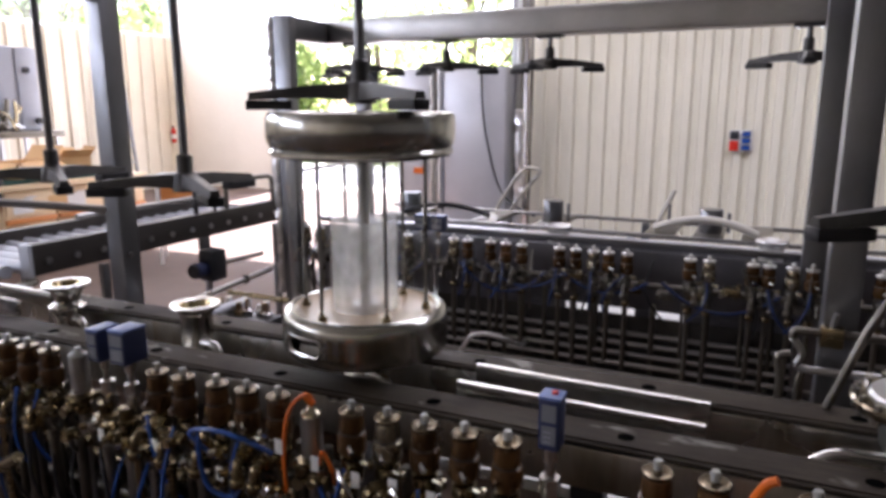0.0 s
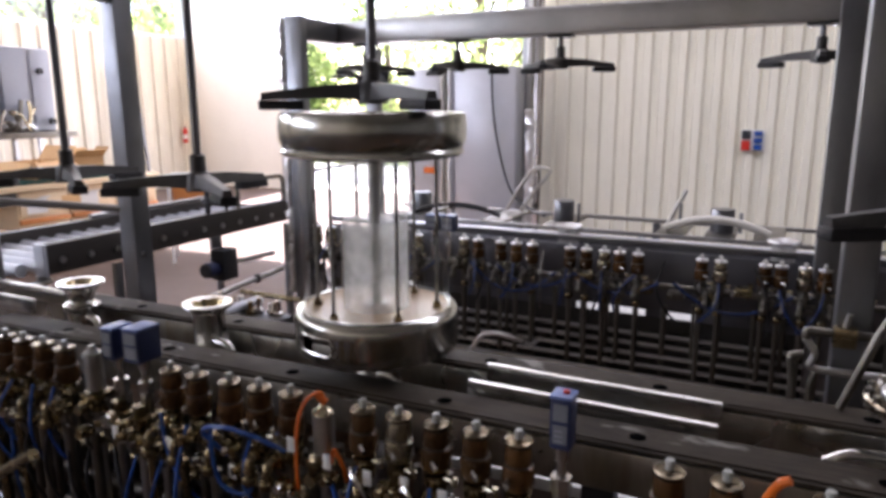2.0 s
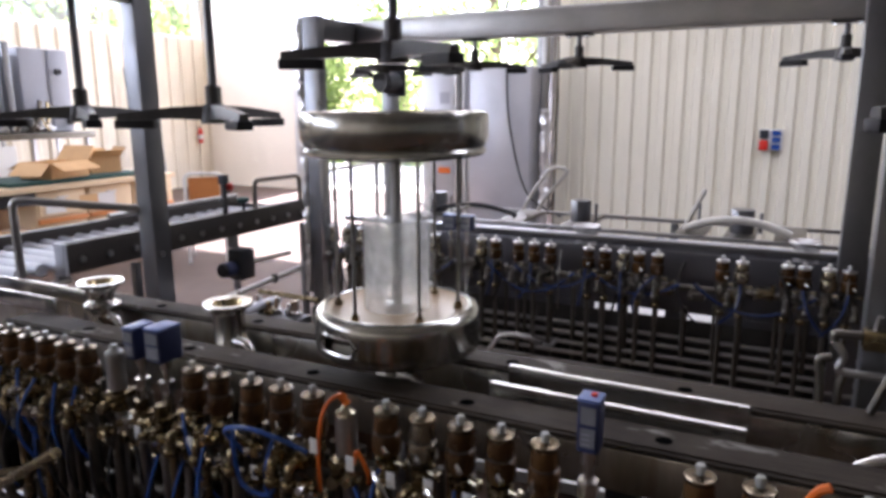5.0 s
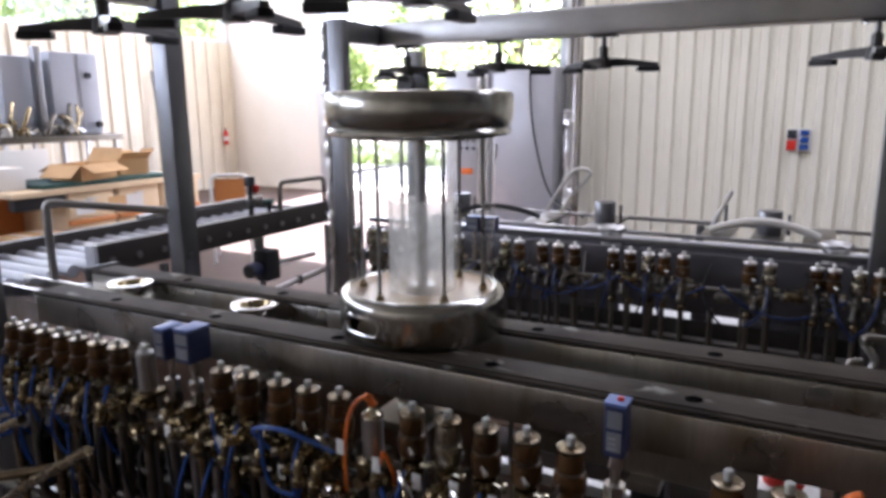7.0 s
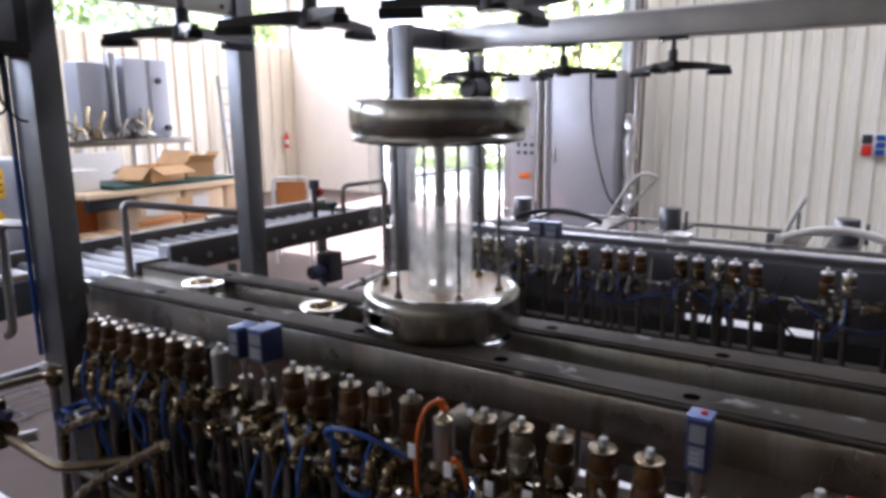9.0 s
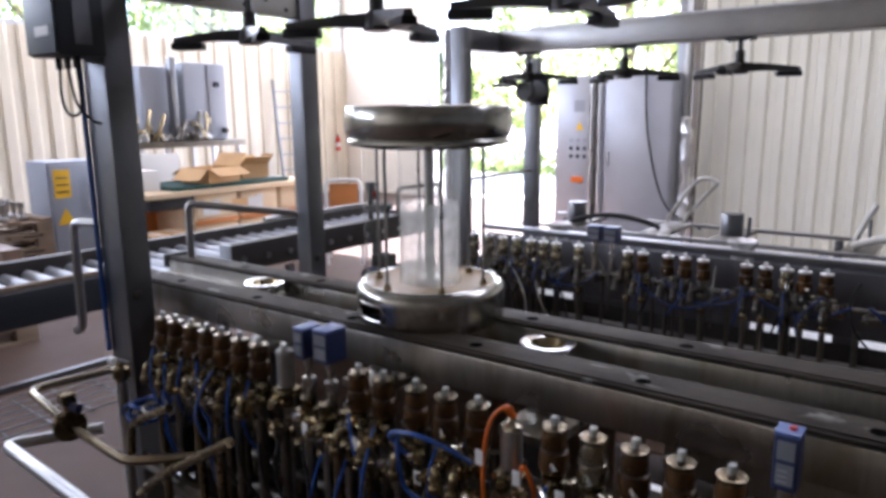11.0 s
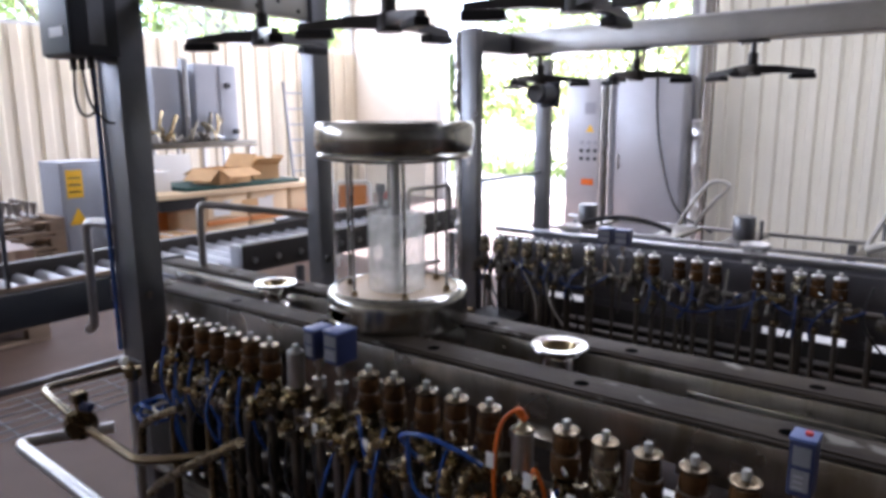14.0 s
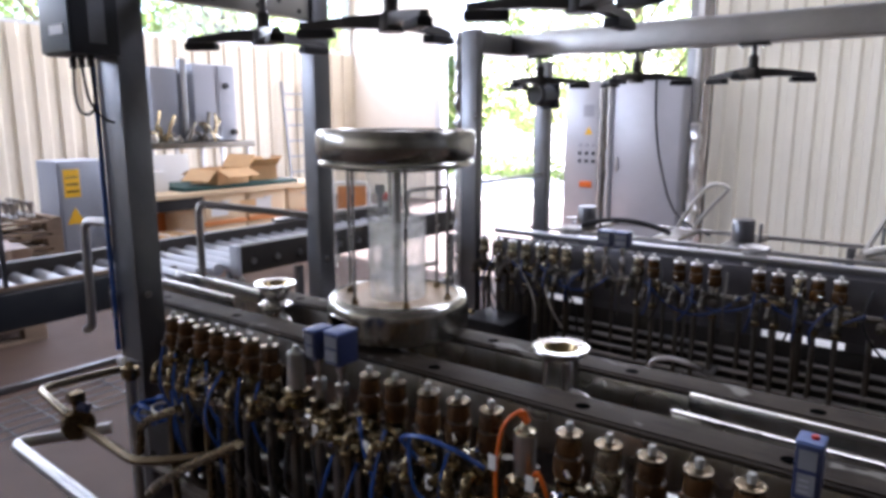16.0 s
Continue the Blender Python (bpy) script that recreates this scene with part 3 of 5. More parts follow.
def head(x, spool):
    h = thing("treatment_head", pose(x, 0, 0), "polished steel cup of a keg treatment head", "machine head", "treatment heads")
    prof = [(0.018, 0.955), (0.03, 0.975), (0.04, 0.996), (0.047, 0.9985), (0.0635, 0.9985), (0.0655, 0.994), (0.0625, 0.987), (0.047, 0.979), (0.041, 0.968)]
    if spool:
        prof += [(0.034, 0.955), (0.034, 0.945), (0.052, 0.932), (0.054, 0.922), (0.045, 0.90), (0.04, 0.88), (0.04, 0.813), (0, 0.813)]
    else:
        prof += [(0.041, 0.89), (0.044, 0.885), (0.044, 0.813), (0, 0.813)]
    part("cup", lathe(B(), prof, 32), POLISH, h)
    part("liner", lathe(B(), [(0.0165, 0.9535), (0.0295, 0.9758), (0.0385, 0.9965), (0.0400, 0.9968), (0.0305, 0.9748), (0.0175, 0.953)], 32), RIMBRASS, h, "gold-coloured inside of the cup")
    # Shade down the throat is a black disc.
    part("throat", lathe(B(), [(0, 0.95), (0.017, 0.95), (0.017, 0.953), (0.0, 0.954)], 20), HOLESHADE, h, "black disc for the shaded throat")
    part("elbow", tube(B(), [(0.03, -0.015, 0.90), (0.085, -0.02, 0.90), (0.1, -0.02, 0.83)], 0.012, 12, 0.03), POLISH, h)
    return h


for x, sp in ((-0.5, True), (0.0, False), (0.5, False)):
    head(x, sp)
h = thing("filling_head", pose(1.60, 0, 0), "large grey cast head with a flanged rim", "machine head")
part("cup", lathe(B(), [(0.03, 1.0), (0.05, 1.03), (0.085, 1.035), (0.09, 1.03), (0.09, 1.0), (0.07, 0.985), (0.065, 0.94), (0.05, 0.92), (0.05, 0.813), (0, 0.813)], 28), STEEL, h)
part("pipe", tube(B(), [(-0.04, -0.03, 0.925), (-0.13, -0.04, 0.925), (-0.165, -0.04, 0.90)], 0.011, 12, 0.03), POLISH, h)
part("strut", tube(B(), [(-0.137, 0.12, 0.940), (-0.086, 0.12, 1.096), (0.0, 0.12, 1.29)], 0.008, 12), DULL, h)
part("flange", lathe(B(), [(0.092, 1.006), (0.114, 1.008), (0.116, 1.012), (0.116, 1.02), (0.112, 1.024), (0.092, 1.026)], 36), DULLBRASS, h, "bolted round flange")
for k in range(18):
    a = radians(20 * k)
    part("bolt", cyl(B(), (0.108 * math.cos(a), 0.108 * math.sin(a), 1.0), (0.108 * math.cos(a), 0.108 * math.sin(a), 1.034), 0.007, 6), POLISH, h)

# ---- the keg ----
keg = thing("display_keg", pose(0.52, 0, 0.985), "cut-away beer keg of steel rings and clear acrylic", "keg")


def ring(prof, seg, slots=()):
    """A turned shell; slots are (from, to angle, low, high) openings through it."""
    bm = lathe(B(), prof, seg)
    dead = []
    for f in bm.faces:
        c = f.calc_center_median()
        a = math.degrees(math.atan2(c.y, c.x))
        if any(a0 < a < a1 and lo < c.z < hi and c.xy.length > r for a0, a1, lo, hi, r in slots):
            dead.append(f)
    bmesh.ops.delete(bm, geom=dead, context="FACES")
    return bm


R0 = 0.187
D, K = -0.0225, 0.81
prof = [(r, D + K * z) for r, z in [(0.160, 0.002), (0.168, 0.0), (0.178, 0.003), (0.1845, 0.010), (0.1868, 0.025), (R0, 0.036), (R0, 0.05), (R0, 0.064), (R0, 0.078), (0.1868, 0.10), (0.184, 0.113), (0.177, 0.121), (0.166, 0.124)]]
inner = [(r, D + K * z) for r, z in [(0.162, 0.120), (0.176, 0.114), (0.1795, 0.10), (0.1795, 0.078), (0.1795, 0.03), (0.172, 0.012), (0.150, 0.004)]]
SLOT = [(-121, -88, 0.005, 0.041, 0.1), (59, 92, 0.005, 0.041, 0.1)]
part("bottom_ring", ring(prof + inner, 96, SLOT), KEGSTEEL, keg)
for a0, a1, lo, hi, r in SLOT:
    bm = B()
    loop = [(a0 + 3, lo), (a1 - 3, lo), (a1, (lo + hi) / 2), (a1 - 3, hi), (a0 + 3, hi), (a0, (lo + hi) / 2)]
    pts = [(0.1845 * math.cos(radians(a)), 0.1845 * math.sin(radians(a)), z) for a, z in loop]
    fine = []
    for p, q in zip(pts, pts[1:] + pts[:1]):
        fine += [Vector(p).lerp(Vector(q), k / 4) for k in range(4)]
    fine = [Vector((v.x, v.y, 0)).normalized() * 0.1845 + Vector((0, 0, v.z)) for v in fine]
    tube(bm, fine + fine[:2], 0.0045, 8)
    part("handle_rim", bm, POLISH, keg, "rolled bright rim of the hand slot")
part("bottom_plate", lathe(B(), [(0, 0.066), (0.12, 0.067), (0.160, 0.072), (0.164, 0.076), (0.164, 0.056), (0, 0.056)], 64), PLATE, keg, "pale lower plate inside the ring")
rim = [(0.10, 0.418), (0.165, 0.414), (0.19, 0.413), (0.1985, 0.418), (0.1985, 0.424), (0.1935, 0.430), (0.198, 0.437), (0.2025, 0.447), (0.2035, 0.47), (0.2025, 0.495), (0.198, 0.503), (0.191, 0.505),
       (0.187, 0.502), (0.195, 0.495), (0.196, 0.45), (0.19, 0.44), (0.12, 0.445), (0, 0.45)]
part("top_ring", lathe(B(), rim, 96), KEGSTEEL, keg)
part("lid", lathe(B(), [(0, 0.412), (0.164, 0.412), (0.166, 0.409), (0.13, 0.404), (0, 0.402)], 64), KEGSTEEL, keg)
for k in range(6):
    a = radians(-100 + 60 * k)
    x, y = 0.138 * math.cos(a), 0.138 * math.sin(a)
    part("tie_rod", cyl(B(), (x, y, 0.066), (x, y, 0.41), 0.0042, 10), RODSTEEL, keg)
    bm = B()
    cyl(bm, (x, y, 0.068), (x, y, 0.079), 0.0095, 6), cyl(bm, (x, y, 0.079), (x, y, 0.086), 0.0065, 10)
    part("nut", bm, BRASS, keg)
part("inner_tube", lathe(B(), [(0.077, 0.069), (0.077, 0.403), (0.0765, 0.4035)], 48), FROST, keg, "wet milky inner acrylic tube")
part("mist_film", lathe(B(), [(0.0725, 0.070), (0.0725, 0.262), (0.071, 0.272)], 48), FOAM, keg, "milky mist on the lower inside of the tube")
part("outer_tube", lathe(B(), [(0.163, 0.077), (0.163, 0.408), (0.1615, 0.4085)], 64), ACRYLIC, keg, "clear outer acrylic tube")
part("spear", cyl(B(), (0, 0, 0.066), (0, 0, 0.404), 0.0125, 16), STEEL, keg, "steel spear in the middle")
bm = B()
cyl(bm, (0, 0, 0.067), (0, 0, 0.08), 0.03, 20)
part("fitting", bm, POLISH, keg)
part("valve_neck", lathe(B(), [(0, -0.028), (0.026, -0.028), (0.03, -0.022), (0.03, 0.056), (0, 0.056)], 24), BLACK, keg)

# ---- valves ----
def valve_meshes(kind, rear=False):
    s = {}
    # Rear knobs and lids are paler: light from above is in their colour.
    s["knob"] = mesh("knob", lathe(B(), [(0, 0.0), (0.006, 0.0), (0.007, -0.002), (0.007, -0.008), (0.006, -0.009), (0.006, -0.015), (0, -0.015)], 10), WHITELABEL if rear else CLEARCAP)
    s["lid"] = mesh("lid", lathe(B(), [(0, -0.0148), (0.0095, -0.0148), (0.011, -0.0168), (0.0178, -0.0172), (0.0192, -0.0158), (0.0218, -0.0165), (0.0228, -0.0185), (0.0226, -0.022), (0.021, -0.025), (0, -0.025)], 20), RIMSTEEL if rear else LIDSTEEL)
    s["body"] = mesh("body", lathe(B(), [(0, -0.0245), (0.0196, -0.0245), (0.0208, -0.029), (0.0226, -0.052), (0.0218, -0.054), (0.0218, -0.057), (0.0244, -0.059), (0.0255, -0.065), (0.0262, -0.088), (0.0225, -0.096), (0, -0.096)], 20), CAPSTEEL if kind == "steel" else BRONZE)
    bm = B()
    lathe(bm, [(0, -0.093), (0.014, -0.093), (0.014, -0.102), (0.021, -0.104), (0.021, -0.110), (0.014, -0.112), (0.016, -0.12), (0.019, -0.135), (0.016, -0.15), (0.011, -0.158), (0, -0.158)], 16)
    cyl(bm, (0, 0, -0.135), (0, -0.042, -0.135), 0.0115, 12)
    cyl(bm, (0, -0.03, -0.135), (0, -0.036, -0.135), 0.018, 14)
    box(bm, -0.02, 0.02, -0.008, 0.012, -0.128, -0.112, 0.003)
    s["seat_body"] = mesh("seat_body", bm, DULL if rear else BRASS)
    s["clamp_band"] = mesh("clamp_band", lathe(B(), [(0.0222, -0.0535), (0.0232, -0.054), (0.0232, -0.057), (0.0222, -0.0575)], 20), DULL)
    bm = B()
    cyl(bm, (0.018, -0.012, -0.107), (0.034, -0.02, -0.107), 0.005, 8), box(bm, 0.03, 0.04, -0.026, -0.016, -0.115, -0.099, 0.002)
    s["wing_nut"] = mesh("wing_nut", bm, CAPSTEEL)
    bm = B()
    tube(bm, [(0, -0.04, -0.135), (0, -0.058, -0.137), (0, -0.062, -0.165)], 0.0095, 10, 0.012)
    lathe(bm, [(0, -0.162), (0.013, -0.162), (0.015, -0.166), (0.015, -0.176), (0.013, -0.18), (0, -0.18)], 12, (0, -0.062, 0))
    s["outlet"] = mesh("outlet", bm, DULL if rear else BRASS)
    s["lock_nut"] = mesh("lock_nut", cyl(B(), (0, -0.036, -0.135), (0, -0.046, -0.135), 0.0155, 6), DULL if rear else RIMBRASS)
    s["sleeve"] = mesh("sleeve", lathe(B(), [(0, -0.205), (0.014, -0.205), (0.0165, -0.209), (0.0165, -0.222), (0.014, -0.226), (0, -0.226)], 14), BRASS)
    s["union"] = mesh("union", cyl(B(), (0.0, -0.026, -0.075), (0.008, -0.04, -0.079), 0.005, 8), POLISH)
    return s


VALVES = {k: valve_meshes(k) for k in ("bronze", "steel")}
REAR_VALVES = {k: valve_meshes(k, True) for k in ("bronze", "steel")}
PIPES = {}


def valve(x, y, z, kind, pipe, turn, label, group, meshes=None):
    v = thing("process_valve", pose(x, y, z, 0, 0, turn), label, "valve", group)
    for n, me in (meshes or VALVES)[kind].items():
        part(n, me, None, v)
    if pipe not in PIPES:
        PIPES[pipe] = mesh("riser", tube(B(), [(0, 0, -0.155), (0, 0, -pipe), (0.0, 0.06, -pipe - 0.03)], 0.0095, 10, 0.04), DULL)
    part("riser", PIPES[pipe], None, v)
    return v


def hose(pts, r, material, label, category="hose", group=""):
    v = [Vector(p) for p in pts]
    if 2 < len(v) < 10:
        v = [v[0]] + v + [v[-1]]
        v = [0.5 * (2 * b + (c - a) * f + (2 * a - 5 * b + 4 * c - d) * f * f + (3 * b - a - 3 * c + d) * f ** 3)
             for a, b, c, d in zip(v, v[1:], v[2:], v[3:]) for f in (0, 0.2, 0.4, 0.6, 0.8)] + [v[-1]]
    return single("hose", tube(B(), v, r, 8), material, label, category, group)


def curl(a, b, side, up, n=16):
    """A springy air hose from a to b, bowed to the side and up."""
    a, b = Vector(a), Vector(b)
    return [a.lerp(b, k / n) + (Vector(side) + Vector((0, 0, up))) * math.sin(math.pi * k / n) for k in range(n + 1)]


rnd = random.Random(11)
NEAR_X = (-0.463, -0.404, -0.331, -0.265, -0.201, -0.131, -0.059, 0.262, 0.332, 0.416, 0.488, 0.561, 0.716, 0.786, 0.856, 0.927, 0.999, 1.222, 1.297, 1.42)
for n, x in enumerate(NEAR_X):
    kind = "steel" if n == 13 else "bronze"
    pipe = (0.34, 0.42, 0.50)[n % 3]
    lab = "bronze-brown valve actuator with steel lid and milky knob" if kind == "bronze" else "steel valve actuator with bright lid and milky knob"
    valve(x, -0.37, 1.0 + 0.014 * (x + 0.1), kind, pipe, rnd.uniform(-25, 25), lab, "front valve row")
    if n % 2 == 0 or n < 8:
        z = 0.9 + 0.012 * rnd.random()
        hose(curl((x + 0.008, -0.41, z), (x + rnd.uniform(-0.05, 0.06), -0.40 + rnd.uniform(-0.03, 0.05), 0.70), (rnd.uniform(-0.03, 0.03), -0.035, 0), 0.0), 0.0035, BLUEHOSE, "thin blue air hose on a valve", "hose", "blue air hoses")

# slim steel actuators
for x, top in ((0.032, 1.003), (0.632, 0.99)):
    v = thing("slim_valve", pose(x, -0.37, top), "slim steel valve actuator", "valve")
    part("cap", lathe(B(), [(0, 0.0), (0.007, 0), (0.008, -0.006), (0.012, -0.012), (0.019, -0.016), (0.0205, -0.022), (0, -0.022)], 16), CLEARCAP if x < 0.1 else CAPSTEEL, v)
    part("body", cyl(B(), (0, 0, -0.021), (0, 0, -0.10), 0.02, 18), STEEL, v)
    bm = B()
    cyl(bm, (0, 0, -0.10), (0, 0, -0.15), 0.014, 12), box(bm, -0.026, 0.026, -0.026, 0.026, -0.118, -0.104, 0.003), cyl(bm, (0, 0, -0.13), (0, -0.05, -0.13), 0.012, 12)
    part("seat_body", bm, BRASS, v)
    part("riser", tube(B(), [(0, 0, -0.15), (0, 0, -0.45)], 0.011, 10), STEEL, v)
hose([(0.637, -0.372, 0.994), (0.632, -0.376, 1.008), (0.618, -0.385, 1.003), (0.606, -0.395, 0.985), (0.600, -0.404, 0.95), (0.599, -0.41, 0.89), (0.602, -0.41, 0.80)], 0.0038, ORANGE, "orange sensor cable bent over a valve", "cable")
single("cable_plug", cyl(B(), (0.638, -0.371, 0.990), (0.624, -0.380, 1.009), 0.0068, 12), ORANGE, "orange plug of a sensor cable", "plug")
hose([(1.365, -0.535, 1.108), (1.352, -0.53, 1.095), (1.335, -0.50, 1.03), (1.33, -0.45, 0.9), (1.33, -0.41, 0.755)], 0.0055, ORANGE, "orange sensor cable rising beside the valves", "cable")
hose([(0.66, -0.39, 0.89), (0.675, -0.40, 0.92), (0.69, -0.39, 0.87), (0.68, -0.38, 0.80)], 0.004, ORANGE, "thin orange cable behind a valve", "cable")
# larger blue loops
hose([(0.44, -0.41, 0.86), (0.40, -0.43, 0.91), (0.46, -0.44, 0.935), (0.53, -0.43, 0.925), (0.575, -0.41, 0.90)], 0.0045, BLUEHOSE, "blue air hose arching over the valve bodies", "hose", "blue air hoses")
hose([(0.41, -0.42, 0.92), (0.42, -0.43, 0.86), (0.44, -0.43, 0.81), (0.49, -0.42, 0.80), (0.50, -0.41, 0.84)], 0.0045, BLUEHOSE, "blue air hose looping below the valves", "hose", "blue air hoses")
for x in (0.70, 0.80, 0.89, 0.97):
    hose(curl((x + 0.01, -0.41, 0.90), (x + 0.07, -0.42, 0.83), (0.0, -0.02, 0), 0.03), 0.0042, POLISH, "short bright braided hose at a valve", "hose", "braided hoses")
    hose(curl((x - 0.02, -0.42, 0.87), (x + 0.02, -0.42, 0.74), (0.02, -0.02, 0), 0.0), 0.004, BLUEHOSE, "thin blue air hose on a valve", "hose", "blue air hoses")
rnd = random.Random(41)
for k in range(46):
    x = -0.48 + 0.034 * k + rnd.uniform(-0.01, 0.01)
    c = thing("pipe_fitting", pose(x, -0.405 + rnd.uniform(-0.02, 0.012), rnd.uniform(0.82, 0.89), 0, 0, rnd.uniform(-40, 40)), "small worn brass pipe fitting among the front valves", "fitting", "front fittings")
    m = rnd.choice((BRASS, RIMBRASS, BRASS, POLISH))
    bm = B()
    box(bm, -0.011, 0.011, -0.011, 0.011, -0.009, 0.011, 0.003), cyl(bm, (0.011, 0, 0), (0.02, 0, 0), 0.0075, 10)
    part("body", bm, m, c)
    part("nut", cyl(B(), (0, -0.011, 0), (0, -0.022, 0), 0.0085, 6), rnd.choice((RIMBRASS, POLISH, BRASS)), c)
    part("nipple", tube(B(), [(0, 0, -0.008), (0, 0, -0.026), (0.004, 0.012, -0.045)], 0.0055, 8), DULL, c)
# white tags
for x, z in ((0.60, 0.925), (0.675, 0.91), (0.755, 0.90), (0.825, 0.905), (0.893, 0.90), (0.965, 0.90), (0.30, 0.86), (0.46, 0.84), (0.53, 0.83), (0.15, 0.85), (1.05, 0.885)):
    single("tag", box(B(), x - 0.008, x + 0.008, -0.4245, -0.423, z - 0.014, z + 0.014, 0.0005, Matrix.Rotation(0.0, 4, "Z")), WHITELABEL, "small white label plate on a valve", "label", "white tags")


# ---- blue sensor boxes ----
def sensor(x, y, z, w, d, h, label, group):
    s = thing("pressure_switch", pose(x, y, z), label, "sensor", group)
    part("housing", box(B(), -w / 2, w / 2, -d / 2, d / 2, 0, h, 0.003), BLUE, s)
    # Lighter blue on top: skylight from above is put into the cover's colour.
    part("cover", box(B(), -w / 2 - 0.001, w / 2 + 0.001, -d / 2 - 0.001, d / 2 + 0.001, h + 0.0004, h + 0.006, 0.002), LITBLUE, s)
    part("plate", box(B(), -w / 2 + 0.005, w / 2 - 0.005, -d / 2 - 0.0018, -d / 2 - 0.0004, h * 0.58, h * 0.92), GREYTEXT2, s, "pale label with unreadable print")
    part("plate", box(B(), -w / 2 + 0.005, w / 2 - 0.005, -d / 2 - 0.0018, -d / 2 - 0.0004, h * 0.12, h * 0.5), GREYTEXT2, s, "pale label with unreadable print")
    for k in range(3):
        part("print_bar", box(B(), -w / 2 + 0.008, w / 2 - 0.012, -d / 2 - 0.0024, -d / 2 - 0.002, h * (0.17 + 0.1 * k), h * (0.2 + 0.1 * k)), GREYTEXT, s)
    if d < 0.04:
        part("button", cyl(B(), (0.004, 0, h + 0.006), (0.004, 0, h + 0.010), 0.005, 12), RED, s)
    bm = B()
    cyl(bm, (0, 0, 0), (0, 0, -0.022), 0.013, 14), cyl(bm, (0, 0, -0.022), (0, 0, -0.05), 0.008, 12), cyl(bm, (0, 0, -0.05), (0, 0, -0.075), 0.017, 6), cyl(bm, (0, 0, -0.075), (0, 0, -0.16), 0.014, 12)
    part("stem", bm, POLISH, s)
    return s


sensor(0.07, -0.335, 0.972, 0.034, 0.055, 0.066, "dark blue pressure switch box on a brass stem", "pressure switches")
sensor(0.132, -0.325, 0.972, 0.046, 0.06, 0.070, "dark blue pressure switch box on a brass stem", "pressure switches")
sensor(1.068, -0.372, 1.006, 0.032, 0.034, 0.078, "blue pressure switch box with red button", "pressure switches")
for x in (0.07, 0.132, 0.20, 1.07):
    v = thing("sensor_block", pose(x, -0.345, 0.80), "brass valve block under a sensor", "valve block", "sensor blocks")
    bm = B()
    box(bm, -0.024, 0.024, -0.024, 0.024, -0.025, 0.05, 0.006), cyl(bm, (0, 0, 0.05), (0, 0, 0.075), 0.016, 12), cyl(bm, (0, -0.02, 0.01), (0, -0.06, 0.01), 0.013, 12)
    part("block", bm, BRASS, v)
    part("riser", tube(B(), [(0, 0, -0.02), (0, 0, -0.32)], 0.011, 10), STEEL, v)


# ---- front piping ----
def pipe(pts, r, material, label, bend=0.05, group="", name="pipe"):
    return single(name, tube(B(), pts, r, 12, bend), material, label, "pipe", group)


for k, (y, z) in enumerate(((-0.33, 0.66), (-0.36, 0.60), (-0.30, 0.55), (-0.37, 0.50), (-0.33, 0.44), (-0.29, 0.39))):
    pipe([(-0.62, y, z), (2.6, y, z)], (0.016, 0.013, 0.019)[k % 3], DULL, "long steel header pipe under the front valves", 0, "front header pipes")
pipe([(-0.47, -0.335, 0.74), (2.6, -0.335, 0.752)], 0.013, BRASS, "tarnished brass-toned header pipe below the valves", 0, "front header pipes")
rnd = random.Random(3)
for k in range(22):
    x = -0.45 + 0.085 * k
    z = rnd.choice((0.44, 0.50, 0.55))
    pipe([(x, -0.405, 0.82), (x, -0.405, z), (x + 0.03, -0.36, z - 0.03)], 0.011, rnd.choice((DULL, DULL, BRASS)), "short steel drop pipe under a valve", 0.03, "drop pipes")
for x in (-0.3, 0.31, 0.9):
    m = thing("pump_valve", pose(x, -0.38, 0.36), "dark round valve knob on the header pipes", "valve", "round knobs")
    part("knob", lathe(B(), [(0, 0.0), (0.03, 0.0), (0.034, 0.012), (0.034, 0.03), (0.02, 0.045), (0, 0.045)], 18), BLACK, m)
    part("stem", cyl(B(), (0, 0, 0.045), (0, 0, 0.09), 0.012, 12), STEEL, m)
rnd = random.Random(17)
for k in range(26):
    x = -0.50 + 0.058 * k
    pipe([(x, -0.285, 0.86), (x, -0.285, rnd.uniform(0.32, 0.5)), (x + 0.02, -0.26, 0.30)], rnd.choice((0.009, 0.012)), DULL, "dark steel drop pipe behind the valves", 0.03, "back drop pipes")
for k in range(5):
    z = 0.80 - 0.045 * k
    pipe([(-0.55, -0.25, z), (0.66, -0.25, z)], 0.012, DULL, "dark header pipe behind the valves", 0, "back header pipes")
# Added plate that keeps the gaps between the front pipes dark.
single("backing_plate", box(B(), -0.50, 0.40, -0.235, -0.20, 0.30, 0.78, 0.01), BROWNPLATE, "added dark backing plate behind the front pipes", "housing")
for k in range(14):
    x = -0.45 + 0.07 * k
    hose(curl((x, -0.40, 0.80), (x + rnd.uniform(-0.06, 0.1), -0.39, 0.58), (rnd.uniform(-0.05, 0.05), -0.03, 0), 0), 0.0035, rnd.choice((BLACK, BLACK, BLUEHOSE)), "thin hose hanging below the valves", "hose", "lower hoses")
single("coiled_hose", tube(B(), [(-0.5 + 0.06 * math.cos(k * 0.5), -0.42 + 0.04 * math.sin(k * 0.7), 0.72 + 0.025 * math.sin(k * 0.5)) for k in range(40)], 0.005, 8), BLUEHOSE, "coiled blue air hoses beside the column", "hose")
single("cable_loop", tube(B(), [(-0.42 + 0.05 * math.cos(k * 0.42), -0.43 + 0.035 * math.sin(k * 0.42), 0.745 + 0.004 * k / 8) for k in range(22)], 0.004, 8), WHITEHOSE, "loop of pale hose on the pipes", "hose")

